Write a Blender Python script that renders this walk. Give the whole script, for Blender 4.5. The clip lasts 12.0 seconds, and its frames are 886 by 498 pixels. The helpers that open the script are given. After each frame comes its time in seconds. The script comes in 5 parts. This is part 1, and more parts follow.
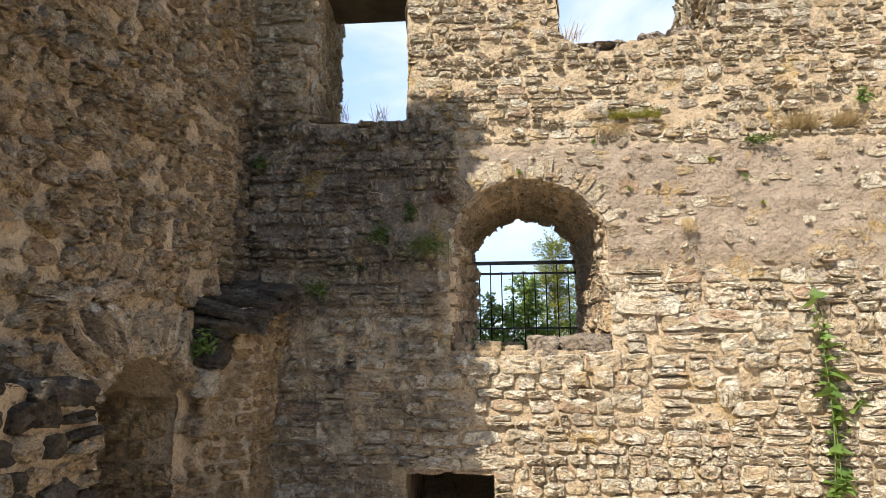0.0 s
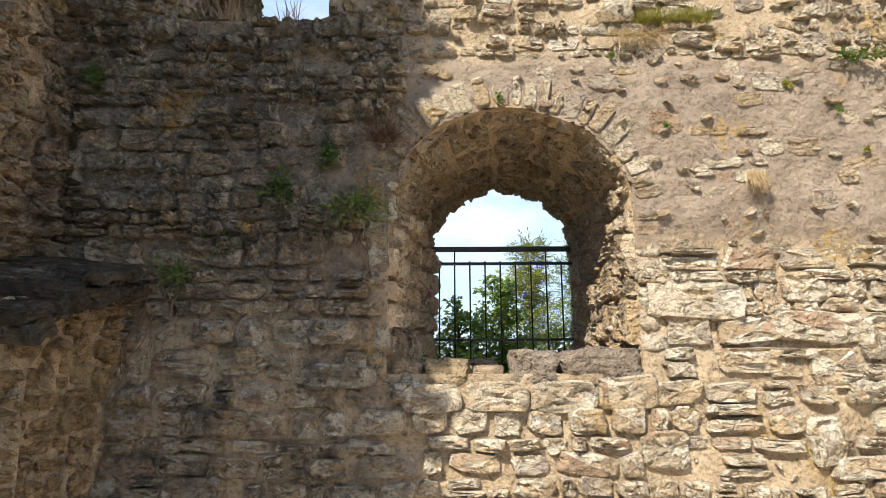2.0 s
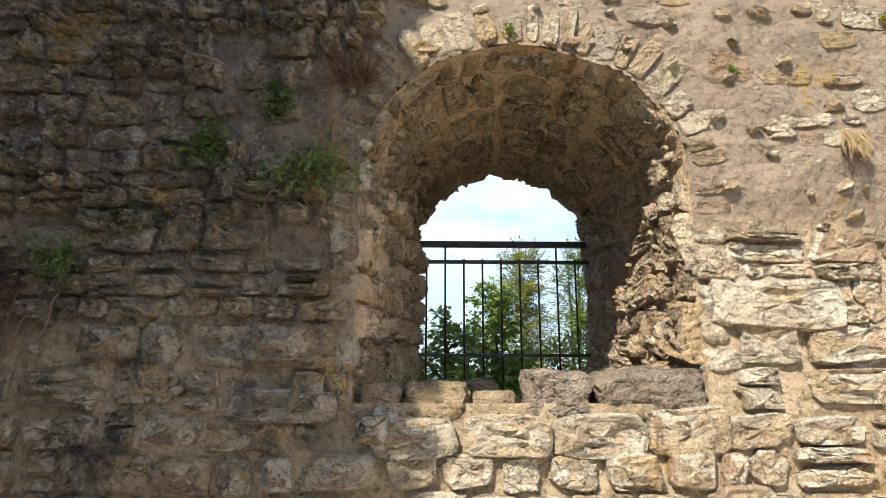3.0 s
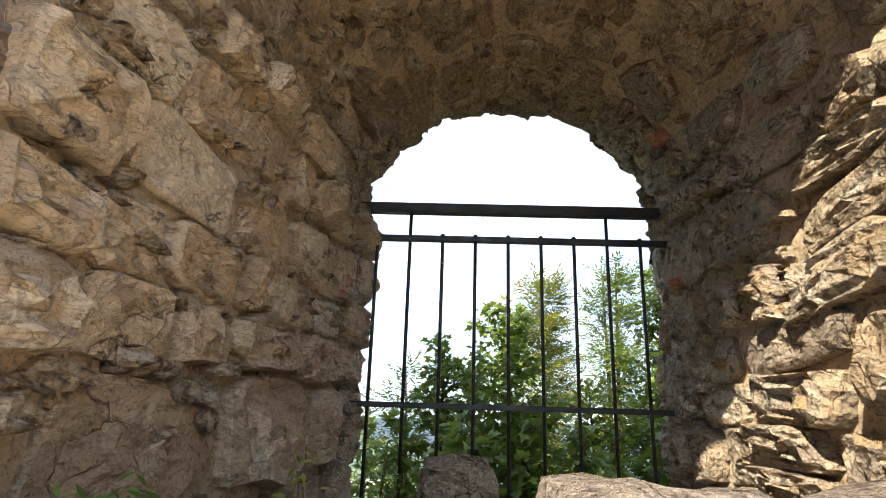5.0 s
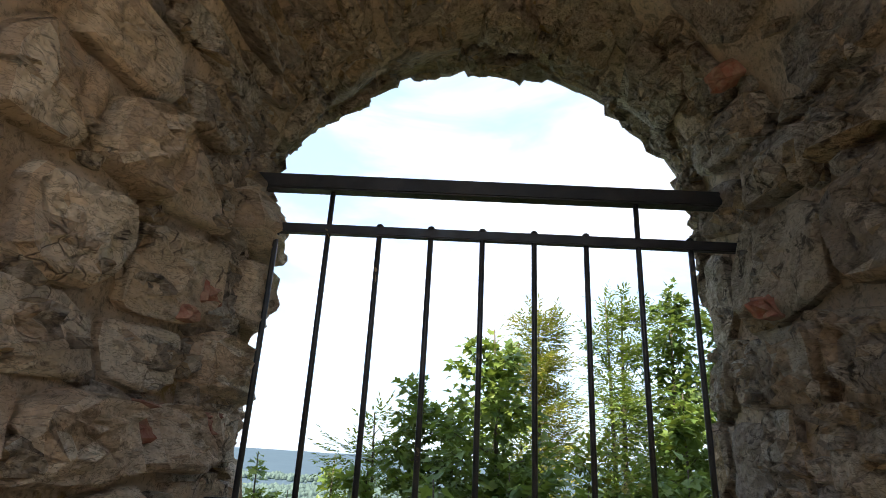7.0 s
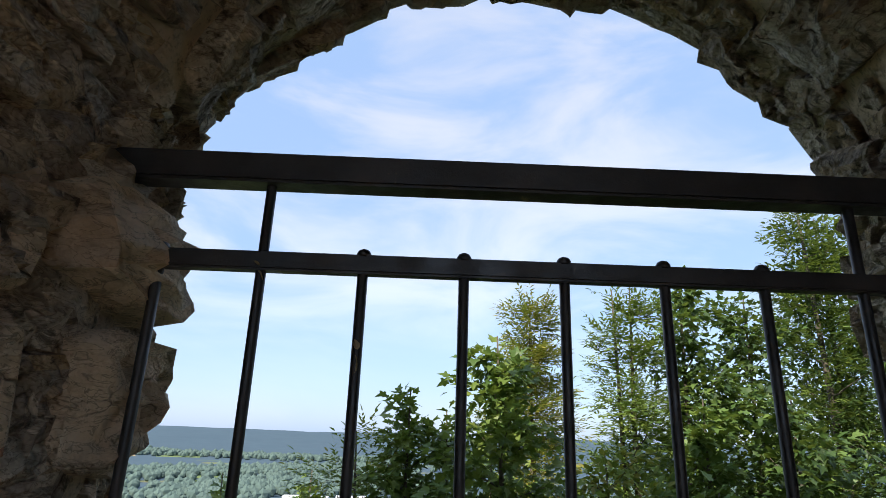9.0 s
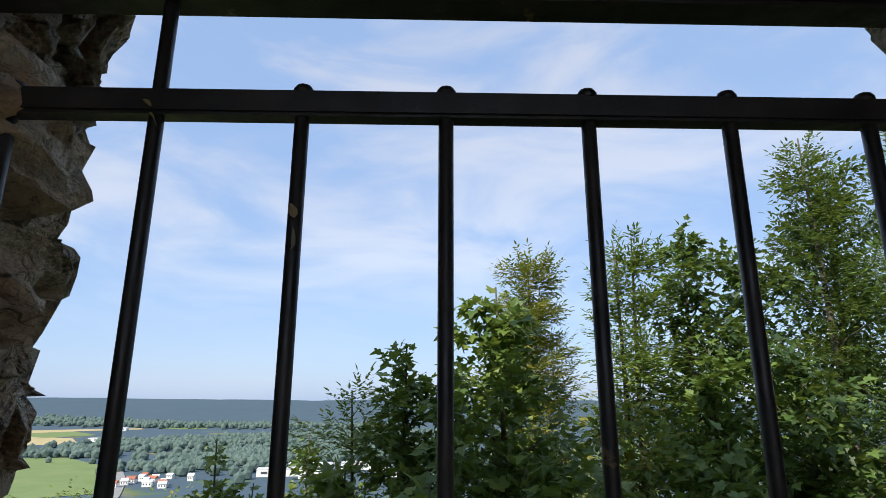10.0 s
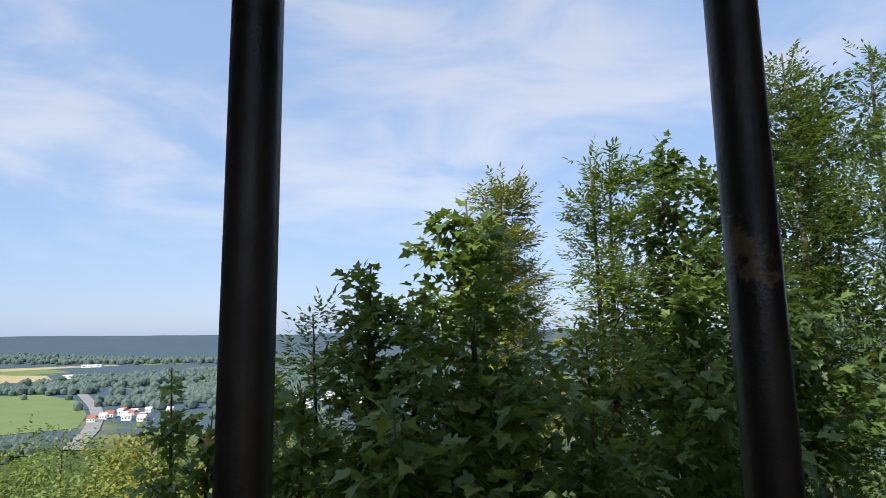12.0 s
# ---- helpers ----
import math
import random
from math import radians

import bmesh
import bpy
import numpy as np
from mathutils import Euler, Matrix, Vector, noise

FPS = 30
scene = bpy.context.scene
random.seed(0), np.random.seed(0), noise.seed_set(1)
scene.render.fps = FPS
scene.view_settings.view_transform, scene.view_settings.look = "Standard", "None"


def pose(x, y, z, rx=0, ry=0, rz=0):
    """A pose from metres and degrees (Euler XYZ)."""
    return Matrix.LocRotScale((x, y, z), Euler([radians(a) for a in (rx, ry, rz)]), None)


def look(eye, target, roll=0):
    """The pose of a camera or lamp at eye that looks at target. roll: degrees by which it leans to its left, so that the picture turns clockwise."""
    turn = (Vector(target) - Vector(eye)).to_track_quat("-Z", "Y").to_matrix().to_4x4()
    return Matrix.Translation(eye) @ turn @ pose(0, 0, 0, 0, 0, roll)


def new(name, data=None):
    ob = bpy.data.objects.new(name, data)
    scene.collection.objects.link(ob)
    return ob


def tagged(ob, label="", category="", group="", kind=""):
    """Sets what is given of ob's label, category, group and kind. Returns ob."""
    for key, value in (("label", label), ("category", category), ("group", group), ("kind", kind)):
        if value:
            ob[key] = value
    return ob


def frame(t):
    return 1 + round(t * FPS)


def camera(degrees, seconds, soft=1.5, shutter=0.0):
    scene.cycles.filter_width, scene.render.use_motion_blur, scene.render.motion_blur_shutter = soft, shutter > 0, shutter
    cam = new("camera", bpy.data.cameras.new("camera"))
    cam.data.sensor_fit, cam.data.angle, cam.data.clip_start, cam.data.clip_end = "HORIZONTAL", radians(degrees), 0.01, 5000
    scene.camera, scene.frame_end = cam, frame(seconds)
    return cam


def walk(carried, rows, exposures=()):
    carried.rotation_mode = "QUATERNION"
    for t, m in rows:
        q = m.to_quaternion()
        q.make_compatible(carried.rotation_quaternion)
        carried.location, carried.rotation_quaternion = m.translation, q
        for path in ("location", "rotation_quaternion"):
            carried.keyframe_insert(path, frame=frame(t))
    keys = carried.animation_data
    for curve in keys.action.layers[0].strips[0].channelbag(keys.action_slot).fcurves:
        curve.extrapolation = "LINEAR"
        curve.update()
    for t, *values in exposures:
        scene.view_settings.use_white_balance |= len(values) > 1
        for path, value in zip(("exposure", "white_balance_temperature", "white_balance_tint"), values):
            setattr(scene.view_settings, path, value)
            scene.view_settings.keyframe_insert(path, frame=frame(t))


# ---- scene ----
cam = camera(75.1, 12.0, 0.8)
EXPOSURES = [(0.0, 1.1, 6800.0, 10.0), (3.2, 1.15, 6850.0, 10.0), (5.0, 1.7, 7100.0, 10.0), (6.5, 1.65, 7000.0, 10.0), (7.2, 1.45, 6900.0, 10.0), (9.0, 0.75, 6550.0, 10.0), (10.5, 0.42, 6450.0, 10.0), (12.0, 0.42, 6500.0, 10.0)]
PATH = [
    (0, (-0.519, -6.816, 2.248), (-0.644, -4.848, 2.584), -0.49),
    (0.5, (-0.477, -6.306, 2.26), (-0.579, -4.339, 2.607), -0.37),
    (1, (-0.458, -5.801, 2.275), (-0.538, -3.833, 2.626), -0.27),
    (1.5, (-0.437, -5.344, 2.279), (-0.495, -3.377, 2.637), -0.34),
    (2, (-0.442, -4.875, 2.287), (-0.461, -2.912, 2.667), -0.15),
    (2.5, (-0.479, -4.411, 2.315), (-0.474, -2.453, 2.723), -0.03),
    (3, (-0.467, -3.962, 2.32), (-0.437, -2.009, 2.75), 0.15),
    (5, (-0.202, -2.196, 2.415), (-0.251, -0.277, 2.978), 1.77),
    (5.5, (-0.162, -1.931, 2.466), (-0.207, -0.022, 3.06), 1.85),
    (6, (-0.079, -1.655, 2.507), (-0.141, 0.246, 3.124), 2.05),
    (6.5, (-0.054, -1.473, 2.527), (-0.112, 0.419, 3.17), 2.37),
    (7, (-0.066, -1.357, 2.574), (-0.11, 0.524, 3.252), 3.1),
    (7.2, (-0.068, -1.28, 2.604), (-0.1, 0.599, 3.288), 3.09),
    (9, (-0.169, -0.717, 2.897), (-0.14, 1.187, 3.508), 1.97),
    (9.5, (-0.159, -0.589, 2.883), (-0.124, 1.331, 3.440), 1.05),
    (10, (-0.143, -0.477, 2.844), (-0.100, 1.458, 3.347), 0.19),
    (10.5, (-0.128, -0.393, 2.829), (-0.064, 1.555, 3.276), -0.1),
    (11, (-0.127, -0.297, 2.832), (-0.026, 1.663, 3.217), -0.63),
    (11.5, (-0.118, -0.217, 2.815), (0.004, 1.752, 3.143), -0.7),
    (12, (-0.092, -0.145, 2.783), (0.045, 1.831, 3.062), -0.84),
]
walk(cam, [(t, look(eye, target, roll)) for t, eye, target, roll in PATH], EXPOSURES)

# ==== body ====
# ---- sun and sky ----
SUN_WAY = Vector((1.94, 3.0, -3.3)).normalized()
sun = new("sun", bpy.data.lights.new("sun", "SUN"))
sun.data.energy, sun.data.angle, sun.data.color = 4.6, radians(0.53), (1.0, 0.93, 0.80)
sun.matrix_world = look((0, 0, 30), Vector((0, 0, 30)) + SUN_WAY)

world = bpy.data.worlds.new("sky")
scene.world = world
world.use_nodes = True
wn, wl = world.node_tree.nodes, world.node_tree.links
wn.clear()


def wnode(kind, **values):
    n = wn.new(kind)
    for k, v in values.items():
        n.inputs[k.replace("_", " ")].default_value = v
    return n


sky = wn.new("ShaderNodeTexSky")
sky.sky_type, sky.sun_disc = "NISHITA", False
sky.sun_elevation = math.asin(-SUN_WAY.z)
sky.sun_rotation = math.atan2(-SUN_WAY.x, -SUN_WAY.y)
sky.air_density, sky.dust_density, sky.ozone_density = 1.0, 0.7, 1.2
coords = wn.new("ShaderNodeTexCoord")
stretch = wn.new("ShaderNodeMapping")
stretch.inputs["Scale"].default_value = (1.5, 1.5, 4.6)
stretch.inputs["Rotation"].default_value = (0.0, 0.16, 0.0)
wl.new(coords.outputs["Generated"], stretch.inputs["Vector"])
wisps = wnode("ShaderNodeTexNoise", Scale=1.7, Detail=6.0, Roughness=0.55, Distortion=0.5)
wl.new(stretch.outputs[0], wisps.inputs["Vector"])
veil = wn.new("ShaderNodeMapRange")
veil.interpolation_type = "SMOOTHSTEP"
for k, v in (("From Min", 0.37), ("From Max", 0.66), ("To Min", 0.0), ("To Max", 0.85)):
    veil.inputs[k].default_value = v
wl.new(wisps.outputs["Fac"], veil.inputs["Value"])
soft_blue = wn.new("ShaderNodeMix")
soft_blue.data_type = "RGBA"
soft_blue.inputs["Factor"].default_value = 0.66
soft_blue.inputs["B"].default_value = (3.1, 4.5, 7.2, 1)
wl.new(sky.outputs[0], soft_blue.inputs["A"])
clouds = wn.new("ShaderNodeMix")
clouds.data_type = "RGBA"
clouds.inputs["B"].default_value = (5.6, 6.0, 7.3, 1)
height = wn.new("ShaderNodeSeparateXYZ")
wl.new(coords.outputs["Generated"], height.inputs[0])
clear_low = wn.new("ShaderNodeMapRange")
clear_low.interpolation_type = "SMOOTHSTEP"
for k, v in (("From Min", 0.08), ("From Max", 0.26), ("To Min", 0.12), ("To Max", 1.0)):
    clear_low.inputs[k].default_value = v
wl.new(height.outputs["Z"], clear_low.inputs["Value"])
veil_low = wn.new("ShaderNodeMath")
veil_low.operation = "MULTIPLY"
wl.new(veil.outputs[0], veil_low.inputs[0])
wl.new(clear_low.outputs[0], veil_low.inputs[1])
wl.new(veil_low.outputs[0], clouds.inputs["Factor"])
wl.new(soft_blue.outputs["Result"], clouds.inputs["A"])
lit_cloud = wn.new("ShaderNodeMix")
lit_cloud.data_type, lit_cloud.blend_type = "RGBA", "ADD"
lit_cloud.inputs["Factor"].default_value = 0.45
lit_cloud.inputs["A"].default_value = (4.1, 4.15, 4.5, 1)
wl.new(sky.outputs[0], lit_cloud.inputs["B"])
wl.new(lit_cloud.outputs["Result"], clouds.inputs["B"])
ground_glow = wn.new("ShaderNodeBackground")
ground_glow.inputs["Strength"].default_value = 0.105
wl.new(clouds.outputs["Result"], ground_glow.inputs["Color"])
out = wn.new("ShaderNodeOutputWorld")
wl.new(ground_glow.outputs[0], out.inputs["Surface"])


# ---- materials ----
class Nodes:
    """A small helper for node materials."""

    def __init__(self, name):
        self.mat = bpy.data.materials.new(name)
        self.mat.use_nodes = True
        self.tree = self.mat.node_tree
        self.bsdf = self.tree.nodes["Principled BSDF"]
        self.geo = self.tree.nodes.new("ShaderNodeNewGeometry")
        self.info = self.tree.nodes.new("ShaderNodeObjectInfo")

    def put(self, value, socket):
        if isinstance(value, bpy.types.NodeSocket):
            self.tree.links.new(value, socket)
        elif value is not None:
            if isinstance(value, tuple) and len(value) == 3 and socket.type == "RGBA":
                value = (*value, 1)
            socket.default_value = value

    def noise(self, scale, detail=4.0, rough=0.6, distort=0.0, vector=None, stretch=None):
        n = self.tree.nodes.new("ShaderNodeTexNoise")
        vec = vector if vector is not None else self.geo.outputs["Position"]
        if stretch:
            m = self.tree.nodes.new("ShaderNodeMapping")
            m.inputs["Scale"].default_value = stretch
            self.put(vec, m.inputs["Vector"])
            vec = m.outputs[0]
        self.put(vec, n.inputs["Vector"])
        for k, v in (("Scale", scale), ("Detail", detail), ("Roughness", rough), ("Distortion", distort)):
            n.inputs[k].default_value = v
        return n.outputs["Fac"]

    def cells(self, scale, feature="DISTANCE_TO_EDGE", vector=None):
        n = self.tree.nodes.new("ShaderNodeTexVoronoi")
        n.feature = feature
        n.inputs["Scale"].default_value = scale
        self.put(vector if vector is not None else self.geo.outputs["Position"], n.inputs["Vector"])
        return n.outputs["Distance"]

    def warp(self, scale, amount, squash=(1.0, 1.0, 1.0)):
        """The place, shaken by a noise, to break up regular cells."""
        n = self.tree.nodes.new("ShaderNodeTexNoise")
        n.inputs["Scale"].default_value, n.inputs["Detail"].default_value = scale, 4.0
        self.put(self.geo.outputs["Position"], n.inputs["Vector"])
        m = self.tree.nodes.new("ShaderNodeVectorMath")
        m.operation = "MULTIPLY_ADD"
        self.put(n.outputs["Color"], m.inputs[0])
        m.inputs[1].default_value = (amount, amount, amount)
        self.put(self.geo.outputs["Position"], m.inputs[2])
        k = self.tree.nodes.new("ShaderNodeVectorMath")
        k.operation = "MULTIPLY"
        self.put(m.outputs[0], k.inputs[0])
        k.inputs[1].default_value = squash
        return k.outputs[0]

    def math(self, op, a, b=None, c=None):
        n = self.tree.nodes.new("ShaderNodeMath")
        n.operation = op
        for v, s in zip((a, b, c), n.inputs):
            self.put(v, s)
        return n.outputs[0]

    def span(self, value, lo, hi, a=0.0, b=1.0):
        n = self.tree.nodes.new("ShaderNodeMapRange")
        n.interpolation_type = "SMOOTHSTEP"
        for v, k in ((value, "Value"), (lo, "From Min"), (hi, "From Max"), (a, "To Min"), (b, "To Max")):
            self.put(v, n.inputs[k])
        return n.outputs[0]

    def mix(self, fac, a, b, blend="MIX"):
        n = self.tree.nodes.new("ShaderNodeMix")
        n.data_type, n.blend_type = "RGBA", blend
        self.put(fac, n.inputs["Factor"]), self.put(a, n.inputs["A"]), self.put(b, n.inputs["B"])
        return n.outputs["Result"]

    def ramp(self, value, stops, mode="LINEAR"):
        n = self.tree.nodes.new("ShaderNodeValToRGB")
        n.color_ramp.interpolation = mode
        while len(n.color_ramp.elements) < len(stops):
            n.color_ramp.elements.new(0.5)
        for e, (at, colour) in zip(n.color_ramp.elements, stops):
            e.position, e.color = at, (*colour, 1)
        self.put(value, n.inputs["Fac"])
        return n.outputs["Color"]

    def axes(self):
        n = self.tree.nodes.new("ShaderNodeSeparateXYZ")
        self.put(self.geo.outputs["Position"], n.inputs[0])
        return n.outputs

    def lot(self):
        """A random value for each piece, whether it is an object or an island."""
        return self.math("FRACT", self.math("ADD", self.info.outputs["Random"], self.geo.outputs["Random Per Island"]))

    def bump(self, height, strength, distance, under=None):
        n = self.tree.nodes.new("ShaderNodeBump")
        n.inputs["Strength"].default_value, n.inputs["Distance"].default_value = strength, distance
        self.put(height, n.inputs["Height"])
        self.put(under, n.inputs["Normal"])
        return n.outputs[0]

    def done(self, colour, rough=0.9, normal=None, metal=0.0, spec=0.3):
        self.put(colour, self.bsdf.inputs["Base Color"])
        self.put(rough, self.bsdf.inputs["Roughness"])
        self.put(metal, self.bsdf.inputs["Metallic"])
        self.put(spec, self.bsdf.inputs["Specular IOR Level"])
        self.put(normal, self.bsdf.inputs["Normal"])
        return self.mat


def crust(n, colour):
    """Black and grey crusts of lichen where the masonry stays damp, with spots of yellow lichen."""
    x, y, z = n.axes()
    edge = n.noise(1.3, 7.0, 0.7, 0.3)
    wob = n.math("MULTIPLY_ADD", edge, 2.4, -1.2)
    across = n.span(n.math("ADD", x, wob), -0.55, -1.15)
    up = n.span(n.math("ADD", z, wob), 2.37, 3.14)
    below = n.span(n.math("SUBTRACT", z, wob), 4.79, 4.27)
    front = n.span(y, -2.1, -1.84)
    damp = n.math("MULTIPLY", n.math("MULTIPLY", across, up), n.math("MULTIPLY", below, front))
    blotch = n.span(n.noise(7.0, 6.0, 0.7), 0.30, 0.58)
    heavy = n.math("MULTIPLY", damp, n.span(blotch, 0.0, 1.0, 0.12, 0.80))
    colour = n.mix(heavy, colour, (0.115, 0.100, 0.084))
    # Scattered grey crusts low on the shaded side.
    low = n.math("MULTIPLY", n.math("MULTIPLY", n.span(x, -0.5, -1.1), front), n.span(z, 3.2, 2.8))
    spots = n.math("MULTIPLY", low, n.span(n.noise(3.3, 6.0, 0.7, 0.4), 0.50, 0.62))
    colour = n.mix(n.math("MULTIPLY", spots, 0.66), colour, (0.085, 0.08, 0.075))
    pale = n.math("MULTIPLY", damp, n.span(n.noise(34.0, 5.0, 0.75, 0.5), 0.545, 0.60, 0.0, 0.8))
    colour = n.mix(pale, colour, (0.36, 0.33, 0.28))
    fine = n.span(n.noise(26.0, 4.0, 0.75), 0.56, 0.68, 0.0, 0.5)
    colour = n.mix(fine, colour, (0.14, 0.125, 0.105))
    yellow = n.math("MULTIPLY", n.span(n.noise(2.3, 3.0, 0.6, 0.3), 0.62, 0.68), n.span(n.noise(40.0, 3.0, 0.7), 0.4, 0.6))
    return n.mix(n.math("MULTIPLY", yellow, 0.7), colour, (0.42, 0.27, 0.06))


def make_stone(name, tones, bump=1.0, crusted=True, dirt_shade=1.0):
    n = Nodes(name)
    lot = n.lot()
    colour = n.ramp(lot, tones, "CONSTANT")
    colour = n.mix(n.span(n.noise(9.0, 5.0, 0.65, 0.6), 0.35, 0.7, 0.0, 0.65 * dirt_shade), colour, n.mix(0.5, colour, (0.30, 0.21, 0.12)))
    colour = n.mix(n.span(n.noise(5.0, 5.0, 0.7, 0.4), 0.52, 0.75, 0.0, 0.55), colour, (0.62, 0.57, 0.48))
    colour = n.mix(n.span(n.noise(70.0, 5.0, 0.75), 0.35, 0.75, 0.32 * dirt_shade, 0.0), colour, n.mix(0.6, colour, (0.10, 0.08, 0.06)))
    veins = n.span(n.noise(16.0, 3.0, 0.6, 2.2, stretch=(1.0, 1.0, 2.6)), 0.47, 0.50)
    cracks = n.math("MULTIPLY", veins, n.span(n.noise(16.0, 3.0, 0.6, 2.2, stretch=(1.0, 1.0, 2.6)), 0.53, 0.50))
    colour = n.mix(n.math("MULTIPLY", cracks, 0.45), colour, (0.09, 0.07, 0.05))
    patina = n.span(n.noise(2.6, 7.0, 0.72, 0.5), 0.50, 0.66, 0.0, (0.6 if crusted else 0.35) * dirt_shade)
    colour = n.mix(patina, colour, n.mix(0.55, colour, (0.13, 0.105, 0.08)))
    shaken = n.warp(9.0, 0.16, (1.0, 1.0, 1.7))
    facets, chips = n.cells(13.0, "F1", shaken), n.cells(38.0, "F1", n.warp(25.0, 0.06, (1.0, 1.0, 1.5)))
    splits = n.span(n.cells(9.0, "DISTANCE_TO_EDGE", shaken), 0.035, 0.0)
    splits = n.math("MULTIPLY", splits, n.span(n.noise(6.0, 3.0, 0.6), 0.52, 0.66))
    colour = n.mix(n.math("MULTIPLY", splits, 0.65), colour, (0.07, 0.052, 0.038))
    colour = n.mix(n.span(chips, 0.4, 0.8, 0.0, 0.18), colour, n.mix(0.5, colour, (0.16, 0.12, 0.085)))
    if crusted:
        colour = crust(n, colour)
    coarse = n.noise(20.0, 9.0, 0.72, 0.5, stretch=(1.0, 1.0, 1.35))
    fine = n.noise(120.0, 5.0, 0.7)
    # Low points of the bump are darkened in the colour, as shade in pits.
    colour = n.mix(n.span(coarse, 0.47, 0.37, 0.0, 0.6 * dirt_shade), colour, (0.075, 0.055, 0.04))
    b = n.bump(coarse, 1.0 * bump, 0.05)
    b = n.bump(fine, 0.8 * bump, 0.010, b)
    b = n.bump(n.math("SUBTRACT", 1.0, cracks), 0.5 * bump, 0.008, b)
    b = n.bump(facets, 0.8 * bump, 0.030, b)
    b = n.bump(chips, 0.6 * bump, 0.010, b)
    b = n.bump(n.math("SUBTRACT", 1.0, splits), 0.9, 0.02, b)
    return n.done(colour, 0.92, b, spec=0.2)


def make_mortar(name, light, dark, grey=0.0):
    n = Nodes(name)
    colour = n.mix(n.span(n.noise(2.2, 6.0, 0.65), 0.3, 0.7), light, dark)
    colour = n.mix(n.span(n.noise(14.0, 6.0, 0.7), 0.45, 0.7, 0.0, 0.6), colour, n.mix(0.5, colour, (0.58, 0.50, 0.39)))
    colour = n.mix(n.span(n.noise(60.0, 4.0, 0.8), 0.5, 0.68, 0.0, 0.6), colour, (0.16, 0.125, 0.09))
    if grey:
        x, y, z = n.axes()
        wob = n.math("MULTIPLY_ADD", n.noise(1.3, 5.0, 0.6), 0.9, -0.45)
        band = n.math("MULTIPLY", n.span(n.math("ADD", z, wob), 2.80, 3.05), n.span(n.math("ADD", z, wob), 4.22, 4.0))
        weathered = n.mix(n.span(n.noise(6.0, 6.0, 0.7), 0.3, 0.7), (0.28, 0.225, 0.185), (0.39, 0.32, 0.255))
        weathered = n.mix(n.span(n.noise(3.0, 6.0, 0.7, 0.7), 0.52, 0.7, 0.0, 0.7), weathered, (0.24, 0.20, 0.17))
        colour = n.mix(n.math("MULTIPLY", band, grey), colour, weathered)
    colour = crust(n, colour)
    pits = n.cells(26.0, "F1")
    # Dark spots painted into the mortar to stand for shaded pits.
    hollow = n.noise(24.0, 8.0, 0.74, 0.5)
    colour = n.mix(n.span(hollow, 0.46, 0.36, 0.0, 0.55), colour, (0.085, 0.062, 0.045))
    b = n.bump(n.noise(9.0, 9.0, 0.74, 0.3), 1.0, 0.08)
    b = n.bump(n.noise(55.0, 6.0, 0.75), 0.8, 0.014, b)
    b = n.bump(pits, 0.4, 0.012, b)
    b = n.bump(n.cells(17.0, "F1", n.warp(12.0, 0.1, (1.0, 1.0, 1.3))), 0.45, 0.02, b)
    return n.done(colour, 0.95, b, spec=0.15)


PALE = ((0.0, (0.60, 0.52, 0.39)), (0.18, (0.48, 0.37, 0.25)), (0.36, (0.66, 0.59, 0.47)), (0.55, (0.53, 0.41, 0.26)),
        (0.70, (0.40, 0.34, 0.28)), (0.80, (0.71, 0.65, 0.54)), (0.93, (0.44, 0.31, 0.22)))
BROWN = ((0.0, (0.67, 0.52, 0.35)), (0.2, (0.50, 0.41, 0.31)), (0.38, (0.71, 0.55, 0.37)), (0.58, (0.60, 0.42, 0.27)),
         (0.75, (0.75, 0.64, 0.47)), (0.9, (0.64, 0.45, 0.24)))
OCHRE = ((0.0, (0.62, 0.44, 0.24)), (0.25, (0.52, 0.34, 0.17)), (0.5, (0.68, 0.50, 0.29)), (0.75, (0.56, 0.40, 0.25)))
CREAM = ((0.0, (0.72, 0.57, 0.40)), (0.16, (0.52, 0.42, 0.32)), (0.32, (0.84, 0.70, 0.52)), (0.5, (0.68, 0.50, 0.33)),
         (0.66, (0.82, 0.73, 0.58)), (0.80, (0.70, 0.51, 0.30)), (0.9, (0.55, 0.45, 0.35)))
stone_pale = make_stone("pale_limestone", PALE)
# Whiter lower courses; the sunlight on them is in these tones too.
WHITE_LIT = ((0.0, (0.70, 0.62, 0.49)), (0.2, (0.58, 0.47, 0.33)), (0.36, (0.76, 0.70, 0.58)), (0.55, (0.64, 0.51, 0.35)),
         (0.70, (0.50, 0.43, 0.36)), (0.80, (0.80, 0.75, 0.64)), (0.93, (0.54, 0.39, 0.28)))
stone_white_lit = make_stone("white_limestone_lit", WHITE_LIT)
stone_ochre = make_stone("ochre_rubble_stone", OCHRE, 1.3, crusted=False)
stone_brown = make_stone("brown_rubble_stone", BROWN, 1.5)
HONEY = ((0.0, (0.80, 0.62, 0.42)), (0.2, (0.62, 0.46, 0.31)), (0.4, (0.86, 0.71, 0.52)), (0.62, (0.74, 0.53, 0.34)), (0.82, (0.84, 0.66, 0.46)))
stone_vault = make_stone("niche_stone", CREAM, 1.2, crusted=False, dirt_shade=1.35)
# Cream stone for the left jamb, tones raised to stand for bounced light.
stone_jamb_lit = make_stone("cream_jamb_stone_lit", HONEY, 0.9, crusted=False, dirt_shade=0.4)
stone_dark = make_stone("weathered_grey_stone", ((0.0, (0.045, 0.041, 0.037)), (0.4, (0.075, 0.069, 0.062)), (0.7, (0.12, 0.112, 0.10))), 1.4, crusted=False)
